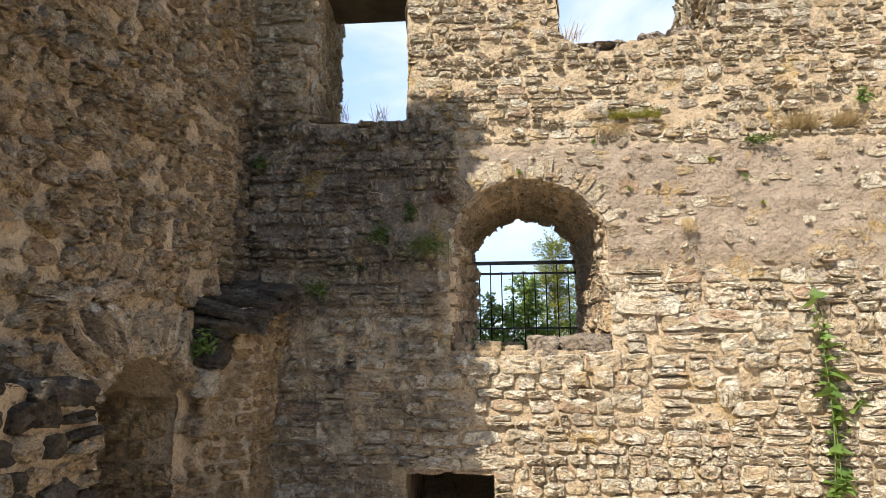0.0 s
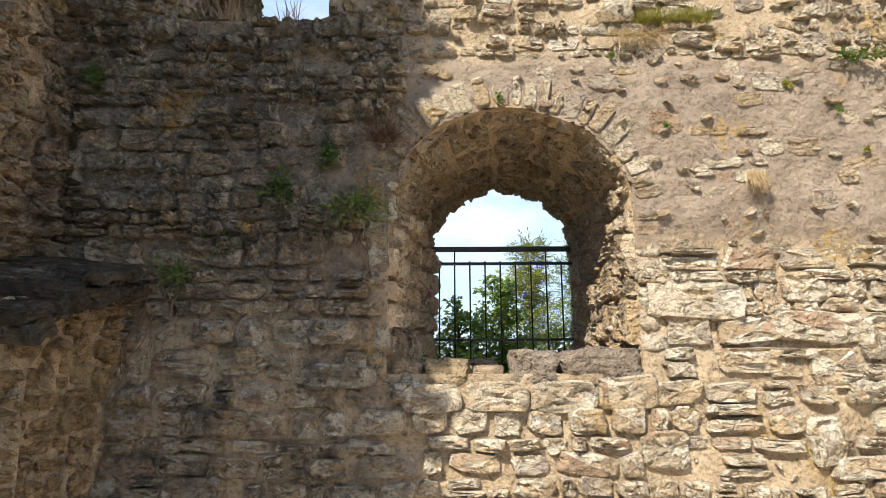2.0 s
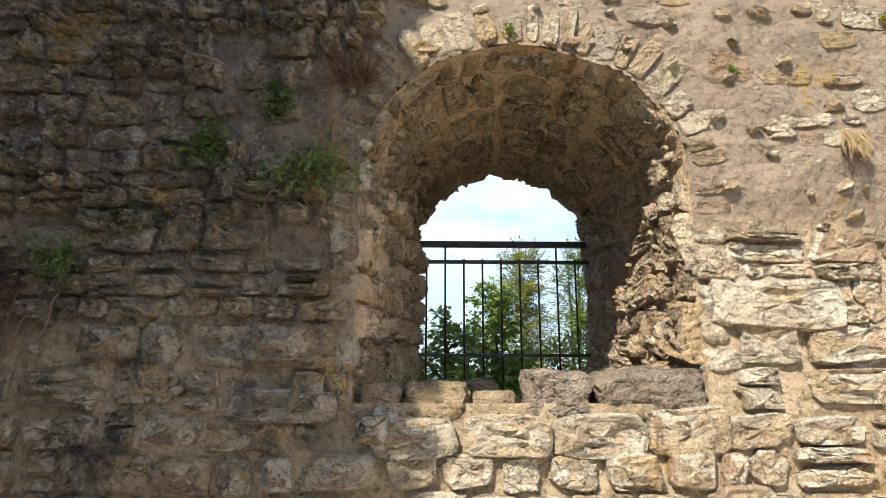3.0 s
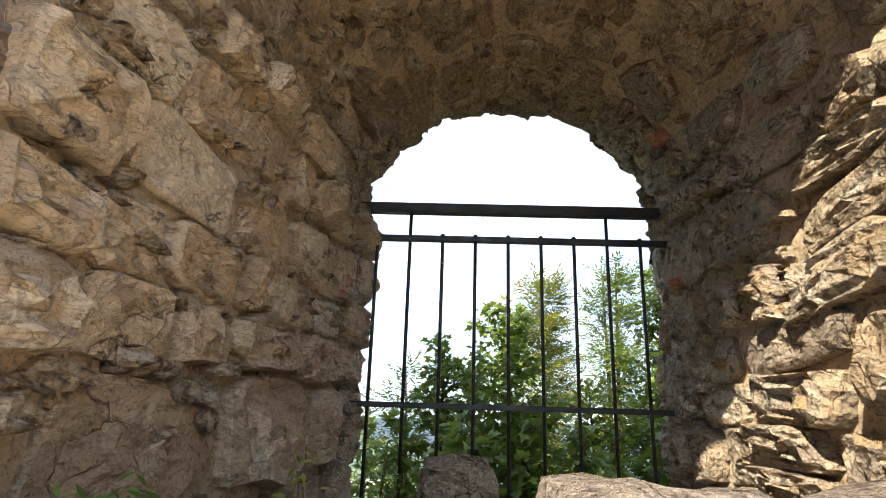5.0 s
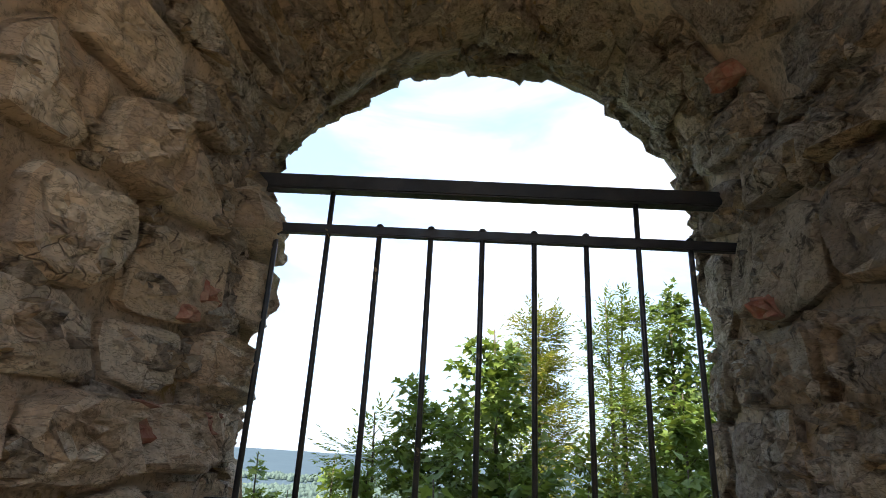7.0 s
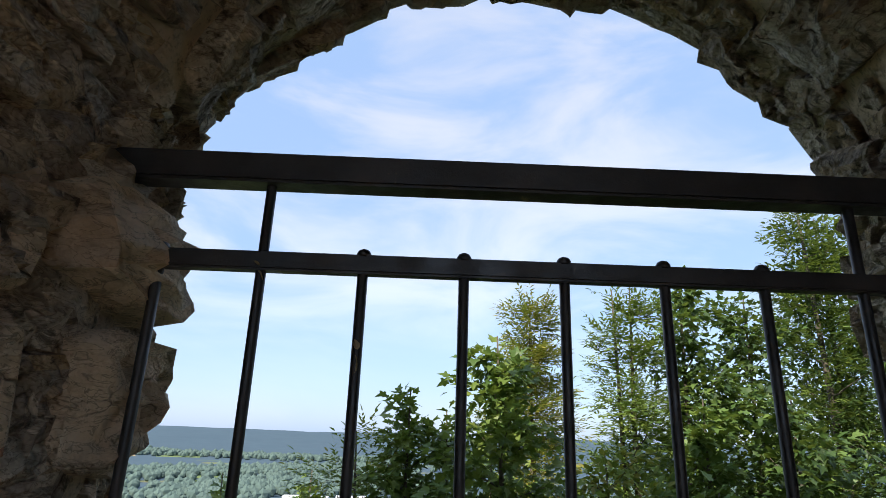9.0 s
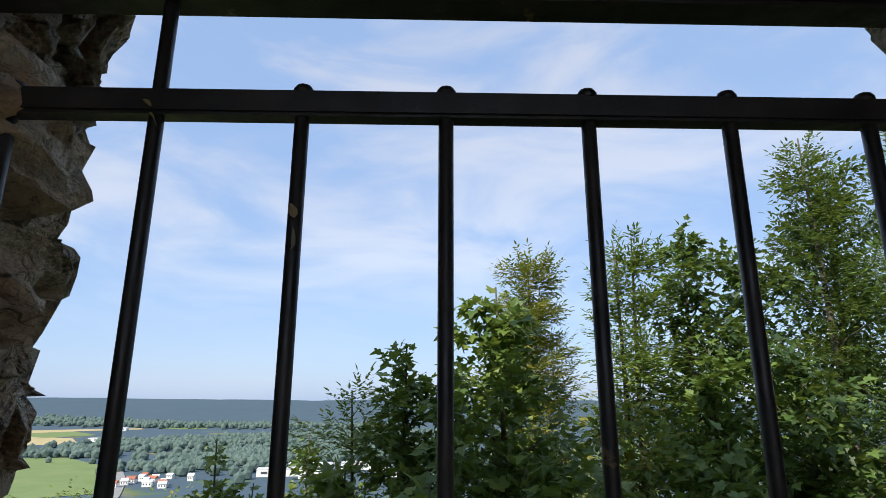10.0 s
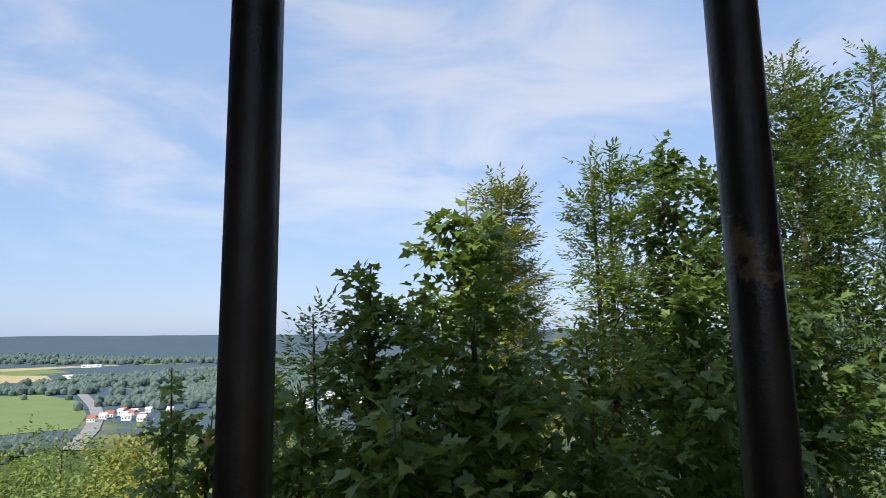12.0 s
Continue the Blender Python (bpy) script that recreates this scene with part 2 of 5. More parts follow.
mortar_pale = make_mortar("pale_lime_mortar", (0.58, 0.46, 0.32), (0.46, 0.355, 0.24), 0.9)
mortar_brown = make_mortar("brown_lime_mortar", (0.70, 0.55, 0.38), (0.58, 0.44, 0.30))
# Plaster of the unseen closing walls, kept pale to bounce sunlight.
plaster_bounce = make_mortar("pale_bounce_plaster", (0.78, 0.68, 0.54), (0.68, 0.57, 0.43))
mortar_niche = make_mortar("cream_lime_mortar", (0.78, 0.61, 0.43), (0.64, 0.48, 0.32))


def make_plain(name, a, b, scale=6.0, rough=0.85, bump=0.4, fine=60.0, metal=0.0, spec=0.3, by_piece=0.0):
    n = Nodes(name)
    colour = n.mix(n.span(n.noise(scale, 5.0, 0.65), 0.3, 0.7), a, b)
    if by_piece:
        shade = n.math("MULTIPLY_ADD", n.lot(), by_piece, 1.0 - by_piece * 0.5)
        colour = n.mix(1.0, colour, shade, "MULTIPLY")
    return n.done(colour, rough, n.bump(n.noise(fine, 5.0, 0.7), bump, 0.01), metal, spec)


def make_iron():
    n = Nodes("black_painted_iron")
    chips = n.span(n.noise(13.0, 7.0, 0.75), 0.64, 0.68)
    colour = n.mix(n.span(n.noise(12.0, 4.0, 0.6), 0.4, 0.7), (0.016, 0.015, 0.015), (0.035, 0.030, 0.028))
    colour = n.mix(n.math("MULTIPLY", chips, 0.6), colour, (0.20, 0.15, 0.08))
    return n.done(colour, n.span(n.noise(25.0, 4.0, 0.6), 0.3, 0.7, 0.32, 0.6), n.bump(n.noise(80.0, 4.0, 0.7), 0.25, 0.003), 0.0, 0.5)


iron = make_iron()
brick_red = make_plain("red_brick", (0.26, 0.085, 0.055), (0.42, 0.25, 0.17), 30.0, 0.9, 0.8, 70.0)
# Earth of the unseen floor, its tone raised to bounce light.
earth = make_plain("trodden_earth", (0.48, 0.41, 0.31), (0.60, 0.53, 0.42), 1.4, 0.95, 0.9, 30.0)
wood_dark = make_plain("old_dark_timber", (0.055, 0.04, 0.03), (0.10, 0.075, 0.055), 4.0, 0.9, 0.7, 40.0)


def make_leaf(name, a, b, c, glow=(0.30, 0.38, 0.05)):
    """Leaves that let some light through."""
    n = Nodes(name)
    lot = n.lot()
    colour = n.ramp(lot, ((0.0, a), (0.55, b), (1.0, c)))
    n.done(colour, 0.5, None, 0.0, 0.45)
    trans = n.tree.nodes.new("ShaderNodeBsdfTranslucent")
    n.put(n.mix(0.6, colour, glow), trans.inputs["Color"])
    both = n.tree.nodes.new("ShaderNodeMixShader")
    both.inputs[0].default_value = 0.32
    n.put(n.bsdf.outputs[0], both.inputs[1]), n.put(trans.outputs[0], both.inputs[2])
    n.put(both.outputs[0], n.tree.nodes["Material Output"].inputs["Surface"])
    return n.mat


leaf_green = make_leaf("maple_leaves", (0.065, 0.125, 0.030), (0.105, 0.18, 0.044), (0.16, 0.24, 0.06))
leaf_dark = make_leaf("dark_leaves", (0.026, 0.056, 0.018), (0.044, 0.085, 0.025), (0.070, 0.12, 0.033))
leaf_lime = make_leaf("light_green_leaves", (0.10, 0.16, 0.03), (0.16, 0.23, 0.045), (0.22, 0.28, 0.06))
leaf_gold = make_leaf("yellowing_leaves", (0.18, 0.19, 0.03), (0.27, 0.25, 0.04), (0.36, 0.30, 0.06))
grass_dry = make_leaf("dry_grass", (0.36, 0.26, 0.13), (0.46, 0.36, 0.20), (0.28, 0.19, 0.11), (0.5, 0.4, 0.22))
twig_brown = make_leaf("dead_twigs", (0.11, 0.06, 0.045), (0.17, 0.10, 0.075), (0.25, 0.18, 0.13), (0.2, 0.12, 0.08))
bark = make_plain("grey_brown_bark", (0.08, 0.065, 0.05), (0.14, 0.12, 0.095), 14.0, 0.9, 0.8, 60.0)


# ---- mesh helpers ----
def mesh_of(name, verts, faces, material, smooth=False, crisp=0):
    me = bpy.data.meshes.new(name)
    me.from_pydata([tuple(v) for v in verts], [], faces)
    me.materials.append(material)
    if smooth:
        me.polygons.foreach_set("use_smooth", [True] * len(me.polygons))
        if crisp:
            me.set_sharp_from_angle(angle=radians(crisp))
    me.update()
    return me


def solid(name, verts, faces, material, parent=None, label="", smooth=False, crisp=0):
    ob = new(name, mesh_of(name, verts, faces, material, smooth, crisp))
    if parent:
        ob.parent = parent
    if label:
        tagged(ob, label)
    return ob


def part(name, bm, material, parent=None, label="", smooth=False):
    me = bpy.data.meshes.new(name)
    bm.to_mesh(me)
    bm.free()
    me.materials.append(material)
    if smooth:
        me.polygons.foreach_set("use_smooth", [True] * len(me.polygons))
    ob = new(name, me)
    if parent:
        ob.parent = parent
    if label:
        tagged(ob, label)
    return ob


def empty(name, label, category, at=(0, 0, 0), group="", kind=""):
    ob = new(name)
    ob.location = at
    return tagged(ob, label, category, group, kind)


def fbm(x, y, z, octaves=4):
    return noise.fractal(Vector((x, y, z)), 0.9, 2.1, octaves, noise_basis="PERLIN_ORIGINAL")


def tube(points, radius, sides=8, cap=True):
    """Verts and faces of a tube along points; radius: one, or one for each point."""
    pts = [Vector(p) for p in points]
    radii = radius if isinstance(radius, (list, tuple)) else [radius] * len(pts)
    verts, faces = [], []
    for i, p in enumerate(pts):
        way = (pts[min(i + 1, len(pts) - 1)] - pts[max(i - 1, 0)]).normalized()
        a = way.orthogonal().normalized() if abs(way.z) < 0.999 else Vector((1, 0, 0))
        b = way.cross(a)
        for k in range(sides):
            t = 2 * math.pi * k / sides
            verts.append(p + radii[i] * (math.cos(t) * a + math.sin(t) * b))
    for i in range(len(pts) - 1):
        for k in range(sides):
            q = (k + 1) % sides
            faces.append((i * sides + k, i * sides + q, (i + 1) * sides + q, (i + 1) * sides + k))
    if cap:
        faces.append(tuple(range(sides - 1, -1, -1)))
        faces.append(tuple(range((len(pts) - 1) * sides, len(pts) * sides)))
    return verts, faces


def join(meshes):
    verts, faces = [], []
    for v, f in meshes:
        k = len(verts)
        verts += v
        faces += [tuple(i + k for i in g) for g in f]
    return verts, faces


def bevelled_box(x0, x1, y0, y1, z0, z1, bevel=0.003, rough=0.0, cuts=0):
    bm = bmesh.new()
    bmesh.ops.create_cube(bm, size=1.0)
    for v in bm.verts:
        v.co = Vector(((x0 + x1) / 2 + v.co.x * (x1 - x0), (y0 + y1) / 2 + v.co.y * (y1 - y0), (z0 + z1) / 2 + v.co.z * (z1 - z0)))
    if bevel:
        bmesh.ops.bevel(bm, geom=list(bm.edges), offset=bevel, segments=2, affect="EDGES")
    if cuts:
        bmesh.ops.subdivide_edges(bm, edges=list(bm.edges), cuts=cuts, use_grid_fill=True)
    if rough:
        for v in bm.verts:
            v.co += rough * Vector((fbm(v.co.x * 9, v.co.y * 9, v.co.z * 9), fbm(v.co.x * 9 + 7, v.co.y * 9, v.co.z * 9), fbm(v.co.x * 9, v.co.y * 9 + 5, v.co.z * 9)))
    return bm


# ---- the plan ----
# The courtyard is laid out in its own measure and set into the world by one scale and shift.
SITE_SCALE, SITE_SHIFT = Vector((1.033, 1.045, 1.03)), Vector((0.0, -0.0025, 0.103))


def site(p):
    return Vector((p[0] * SITE_SCALE.x, p[1] * SITE_SCALE.y, p[2] * SITE_SCALE.z)) + SITE_SHIFT


def set_out(ob, lift=0.0):
    ob.scale, ob.location = SITE_SCALE, SITE_SHIFT + Vector((0, 0, lift))
    return ob


FACE, OUTER = -1.5, 0.45          # the window wall's inner and outer face
WEST = -2.65                      # the face of the wall on the other side of the corner
TOP = 6.6
NICHE_FLOOR, SILL_TOP = 1.90, 2.05
RAIL_FOOT = 2.04
# y, left, right, spring, crown of the window niche from the inside to the outside
NICHE = ((FACE, -0.77, 0.62, 2.98, 3.57), (0.06, -0.56, 0.60, 3.09, 3.57), (OUTER, -0.76, 0.76, 3.13, 3.76))
JAMB_PART, ARCH_PART = 0.29, 0.42  # shares of the outline


def niche_at(y):
    for a, b in zip(NICHE, NICHE[1:]):
        if y <= b[0] or b is NICHE[-1]:
            k = (y - a[0]) / (b[0] - a[0])
            return [p + (q - p) * k for p, q in zip(a[1:], b[1:])]


def niche_point(s, y):
    """The niche's surface at share s of its outline (left foot, over the arch, right foot), and the way into the opening."""
    left, right, spring, crown = niche_at(y)
    cx, half = (left + right) / 2, (right - left) / 2
    if s < JAMB_PART:
        return Vector((left, y, NICHE_FLOOR + (spring - NICHE_FLOOR) * s / JAMB_PART)), Vector((1, 0, 0))
    if s > 1 - JAMB_PART:
        return Vector((right, y, NICHE_FLOOR + (spring - NICHE_FLOOR) * (1 - s) / JAMB_PART)), Vector((-1, 0, 0))
    t = math.pi * (1 - (s - JAMB_PART) / ARCH_PART)
    # The arch grows less full towards the outside.
    e = 1.0 + 0.12 * max(0.0, min(1.0, (y - FACE) / 1.4))
    c, s_ = math.cos(t), math.sin(t)
    p = Vector((cx + half * math.copysign(abs(c) ** e, c), y, spring + (crown - spring) * max(0.0, s_) ** e))
    return p, Vector((-math.cos(t), 0, -math.sin(t) * 1.2)).normalized()


def niche_depth(x, z, y=FACE):
    """Positive outside the niche's opening, in metres about."""
    left, right, spring, crown = niche_at(y)
    cx, half = (left + right) / 2, (right - left) / 2
    if z < spring:
        return max(abs(x - cx) - half, NICHE_FLOOR - z)
    r = math.hypot((x - cx) / half, (z - spring) / (crown - spring))
    return (r - 1) * (crown - spring) * 1.1


def rect_depth(x, z, x0, x1, z0, z1):
    return max(x0 - x, x - x1, z0 - z, z - z1)


UPPER = (-2.08, -1.15, 4.17, TOP + 1)     # upper window at the inner face: left, right, sill, head
UPPER_BACK = (-2.31, -1.12, 4.22, TOP + 1)
BREACH = (0.28, 1.82, 4.90, TOP + 1)   # broken upper window
BREACH_BACK = (0.27, 2.12, 4.88, TOP + 1)
CELLAR = (-1.14, -0.41, -0.5, 1.03)


def breach_floor(x):
    return 4.85 + 0.10 * fbm(x * 2.3, 4.0, 0, 3) + 0.10 * max(0.0, min(1.0, (x - 0.9) / 0.5)) + 0.10 * max(0.0, 1 - (x - 0.33) / 0.15)


def north_depth(x, z):
    """How far a place of the inner face lies from the nearest opening; negative inside one."""
    j = 0.02 * fbm(x * 5, z * 5, 2.0, 3)
    return min(max(niche_depth(x, z), SILL_TOP - z), rect_depth(x, z, *UPPER) + j, rect_depth(x, z, BREACH[0], BREACH[1], breach_floor(x), BREACH[3]) + j,
               rect_depth(x, z, *CELLAR) + j * 0.5)


def north_relief(x, z):
    r = 0.045 * fbm(x * 0.7, z * 0.7, 0.3, 3) + 0.022 * fbm(x * 3.1, z * 3.1, 1.3, 4) + 0.010 * fbm(x * 11, z * 11, 5, 3)
    # The weathered render stands a little proud of the courses below it.
    return r + 0.03 * max(0.0, min(1.0, (z - 2.7) / 0.2)) * max(0.0, min(1.0, (4.0 - z) / 0.15))


def west_relief(y, z):
    return 0.05 * fbm(y * 0.8, z * 0.8, 9.3, 3) + 0.035 * fbm(y * 3.0, z * 3.0, 7.3, 4) + 0.014 * fbm(y * 10, z * 10, 3, 3)


def north_map(u, v, h):
    return Vector((u, FACE - north_relief(u, v) - h, v))


def west_map(u, v, h):
    return Vector((WEST + west_relief(u, v) + h, u, v))


def niche_relief(s, y):
    p, _ = niche_point(s, y)
    return 0.030 * fbm(p.x * 1.9, p.y * 1.9, p.z * 1.9 + 3, 4) + 0.016 * fbm(p.x * 7, p.y * 7, p.z * 7, 3) - 0.01


def niche_map(u, v, h):
    """u: depth y; v: share of the outline."""
    p, way = niche_point(v, u)
    edge = min(1.0, (u - FACE) / 0.1, )
    return p + way * (niche_relief(v, u) * max(0.0, edge) + h)


def sheet(depth, mapped, u0, u1, v0, v1, step):
    """A relief sheet with its openings cut out; corners at an opening are drawn to its edge."""
    nu, nv = int((u1 - u0) / step), int((v1 - v0) / step)
    us = [u0 + (u1 - u0) * i / nu for i in range(nu + 1)]
    vs = [v0 + (v1 - v0) * j / nv for j in range(nv + 1)]
    d = [[depth(u, v) for v in vs] for u in us]
    verts, index, faces = [], {}, []
    for i in range(nu):
        for j in range(nv):
            corners = ((i, j), (i + 1, j), (i + 1, j + 1), (i, j + 1))
            if sum(d[a][b] for a, b in corners) < 0:
                continue
            face = []
            for a, b in corners:
                if (a, b) not in index:
                    u, v = us[a], vs[b]
                    if d[a][b] < 0:
                        e = 0.004
                        gu = (depth(u + e, v) - depth(u - e, v)) / (2 * e)
                        gv = (depth(u, v + e) - depth(u, v - e)) / (2 * e)
                        k = max(0.3, gu * gu + gv * gv)
                        u, v = u - d[a][b] * gu / k, v - d[a][b] * gv / k
                    index[(a, b)] = len(verts)
                    verts.append(mapped(u, v, 0.0))
                face.append(index[(a, b)])
            faces.append(tuple(face))
    return verts, faces


def stone_shape(outline, mapped, proud, rng, rings=3, sunk=0.03, wild=0.62):
    """One rough stone over a closed outline (u, v) on a mapped surface."""
    n = len(outline)
    cu, cv = sum(p[0] for p in outline) / n, sum(p[1] for p in outline) / n
    seed = rng.random() * 50
    tilt_u, tilt_v = rng.uniform(-0.25, 0.25) * proud, rng.uniform(-0.3, 0.3) * proud
    wide = max(abs(p[0] - cu) for p in outline) + 1e-6
    high = max(abs(p[1] - cv) for p in outline) + 1e-6
    plan = [(1.0, -sunk), (0.985, proud * 0.62)] + [(0.89 - 0.82 * k / rings, proud * (0.94 + 0.12 * k / rings)) for k in range(rings)]
    verts, faces = [], []
    for m, (scale, height) in enumerate(plan):
        for k, (u, v) in enumerate(outline):
            pu, pv = cu + (u - cu) * scale, cv + (v - cv) * scale
            h = height
            if m > 1:
                h += proud * wild * noise.noise(Vector((k * 0.9 + seed, m * 1.7, seed))) + tilt_u * (pu - cu) / wide + tilt_v * (pv - cv) / high
            verts.append(mapped(pu, pv, h))
    verts.append(mapped(cu, cv, proud * (1.0 + 0.4 * rng.uniform(-1, 1))))
    for m in range(len(plan) - 1):
        for k in range(n):
            q = (k + 1) % n
            faces.append((m * n + k, m * n + q, (m + 1) * n + q, (m + 1) * n + k))
    last = (len(plan) - 1) * n
    faces += [(last + k, last + (k + 1) % n, len(verts) - 1) for k in range(n)]
    return verts, faces


def block(cu, cv, w, h, rng, n=9, jag=0.13, square=0.5, turn=0.0):
    """The outline of a roughly squared stone."""
    pts = []
    for k in range(n):
        t = 2 * math.pi * (k + rng.uniform(-0.22, 0.22)) / n
        c, s = math.cos(t), math.sin(t)
        r = 1 + rng.uniform(-jag, jag)
        x = math.copysign(abs(c) ** square, c) * w / 2 * r
        y = math.copysign(abs(s) ** square, s) * h / 2 * r
        pts.append((cu + x * math.cos(turn) - y * math.sin(turn), cv + x * math.sin(turn) + y * math.cos(turn)))
    return pts


def courses(u0, u1, v0, v1, hs, ws, rng, wave=0.05):
    """Stones in uneven courses: centre, width and height."""
    v = v0
    while v < v1:
        h = rng.uniform(*hs)
        u = u0 - rng.uniform(0, ws[1])
        while u < u1:
            w = rng.uniform(*ws) * (0.7 if h < (hs[0] + hs[1]) / 2 else 1.0)
            lift = wave * fbm(u * 0.9, v * 1.3, 3.3, 3)
            if rng.random() < 0.22 and h > hs[0] * 1.3:
                a = rng.uniform(0.35, 0.65)
                yield u + w / 2, v + lift + h * a / 2, w, h * a
                yield u + w / 2, v + lift + h * (1 + a) / 2, w * rng.uniform(0.8, 1.0), h * (1 - a)
            else:
                yield u + w / 2, v + lift + h / 2, w, h
            u += w
        v += h


# ---- the window wall ----
wall_north = tagged(set_out(new("wall_north")), "ruined rubble wall with an arched window niche, pale limestone and lime mortar", "wall", kind="structure")
v, f = sheet(north_depth, north_map, WEST - 0.35, 6.0, -0.3, TOP, 0.028)
solid("mortar_face", v, f, mortar_pale, wall_north, "pale weathered lime mortar")


def outer_depth(x, z):
    return min(niche_depth(x, z, OUTER), rect_depth(x, z, *UPPER_BACK), rect_depth(x, z, BREACH_BACK[0], BREACH_BACK[1], breach_floor(x), BREACH_BACK[3]))


v, f = sheet(outer_depth, lambda a, b, h: Vector((a, OUTER + 0.02 * fbm(a, b, 3, 3), b)), WEST - 2.8, 6.0, -3.0, TOP, 0.06)
solid("outer_face", v, [tuple(reversed(g)) for g in f], mortar_pale, wall_north)

# reveal of the niche
NS, NY = 150, 66
v = [niche_map(FACE - 0.015 + (OUTER + 0.01 - FACE) * j / NY, i / NS, 0.0) for i in range(NS + 1) for j in range(NY + 1)]
for i in range(NS + 1):
    lip = v[i * (NY + 1)]
    lip.y = FACE - north_relief(lip.x, lip.z)
f = [(i * (NY + 1) + j, i * (NY + 1) + j + 1, (i + 1) * (NY + 1) + j + 1, (i + 1) * (NY + 1) + j) for i in range(NS) for j in range(NY)]
solid("niche_reveal", v, f, mortar_niche, wall_north, "rough brown plastered reveal of the niche", True)
v = [Vector((x, y, NICHE_FLOOR + 0.02 * fbm(x * 4, y * 4, 0, 3))) for x in [-0.85 + 1.7 * i / 34 for i in range(35)] for y in [FACE - 0.02 + (OUTER + 0.04 - FACE) * j / 40 for j in range(41)]]
f = [(i * 41 + j, (i + 1) * 41 + j, (i + 1) * 41 + j + 1, i * 41 + j + 1) for i in range(34) for j in range(40)]
solid("niche_floor", v, f, mortar_pale, wall_north)


def reveal(front, back, name, parent, head=None):
    """Jambs, sill and head of a straight opening through the wall."""
    def ring(r, y):
        return [(r[0], r[2]), (r[1], r[2]), (r[1], r[3]), (r[0], r[3])], y
    n, m = 40, 36
    verts, faces = [], []
    for side in range(4 if head else 3):
        a0, a1 = ((0, 1), (1, 2), (3, 0), (2, 3))[side]
        base = len(verts)
        for i in range(n + 1):
            for j in range(m + 1):
                k = j / m
                y = FACE + (OUTER - FACE) * k
                fr, bk = ring(front, 0)[0], ring(back, 0)[0]
                p0 = Vector((fr[a0][0] + (bk[a0][0] - fr[a0][0]) * k, y, fr[a0][1] + (bk[a0][1] - fr[a0][1]) * k))
                p1 = Vector((fr[a1][0] + (bk[a1][0] - fr[a1][0]) * k, y, fr[a1][1] + (bk[a1][1] - fr[a1][1]) * k))
                p = p0.lerp(p1, i / n)
                r = 0.05 * fbm(p.x * 3 + 3, p.y * 3, p.z * 3, 4)
                p += Vector((0, 0, r)) if a0 in (0, 2) and side in (0, 3) else Vector((r, 0, 0))
                verts.append(p)
        faces += [(base + i * (m + 1) + j, base + i * (m + 1) + j + 1, base + (i + 1) * (m + 1) + j + 1, base + (i + 1) * (m + 1) + j) for i in range(n) for j in range(m)]
    return solid(name, verts, faces, mortar_brown, parent)


reveal((*UPPER[:3], TOP), (*UPPER_BACK[:3], TOP), "upper_window_reveal", wall_north)
reveal((BREACH[0], BREACH[1], 4.87, TOP), (BREACH_BACK[0], BREACH_BACK[1], 4.87, TOP), "breach_reveal", wall_north)
# the vaulted cellar mouth at the wall's foot
c0, c1 = CELLAR[0], CELLAR[1]
v = [(c0 - 0.03, FACE, -0.5), (c0 - 0.03, FACE, 1.05), (c1 + 0.03, FACE, 1.05), (c1 + 0.03, FACE, -0.5)]
v += [(a, 0.3, c) for a, _, c in v]
solid("cellar_mouth", v, [(0, 4, 5, 1), (1, 5, 6, 2), (2, 6, 7, 3), (4, 7, 6, 5)], mortar_brown, wall_north)
# wall top
for x0, x1 in ((WEST - 2.8, UPPER_BACK[0]), (UPPER_BACK[1], BREACH_BACK[0]), (BREACH_BACK[1], 6.0)):
    solid("wall_cap", [(x0, FACE - 0.05, TOP), (x1, FACE - 0.05, TOP), (x1, OUTER + 0.05, TOP), (x0, OUTER + 0.05, TOP)], [(0, 1, 2, 3)], mortar_pale, wall_north)

# ---- the wall beside the corner ----
wall_west = tagged(set_out(new("wall_west"), 0.14), "tall ruined rubble wall in shade with the springing of a brick arch", "wall", kind="structure")
ARCH_Y, ARCH_Z, ARCH_HALF, ARCH_RISE = -2.98, 1.60, 0.46, 0.30


def west_depth(u, v):
    if v > ARCH_Z:
        d = (math.hypot((u - ARCH_Y) / ARCH_HALF, (v - ARCH_Z) / ARCH_RISE) - 1) * ARCH_RISE
    else:
        d = max(abs(u - ARCH_Y) - ARCH_HALF, 0.2 - v)
    return d + 0.02 * fbm(u * 6, v * 6, 1, 2)


# Unseen end of the tall part, placed where its shadow edge should fall.
WEST_END = -4.65


def west_top(y):
    """The tall part's unseen ragged top, falling towards the corner to shape its shadow."""
    return max(6.35, 7.73 - 1.1 * (y - WEST_END)) + 0.06 * fbm(y * 4, 0.3, 0.7, 3)


v, f = sheet(lambda u, v: min(west_depth(u, v), west_top(u) - v), west_map, WEST_END, FACE + 0.25, -0.3, 7.8, 0.032)
solid("mortar_face", v, f, mortar_brown, wall_west, "brown weathered lime mortar")
v, f = sheet(lambda u, v: 1.0, lambda u, v, h: west_map(u, v * (1 + 0.06 * fbm(u * 1.5, 2, 2, 3)), h), -9.0, WEST_END, -0.3, 2.3, 0.05)
solid("stump_face", v, f, mortar_brown, wall_west)


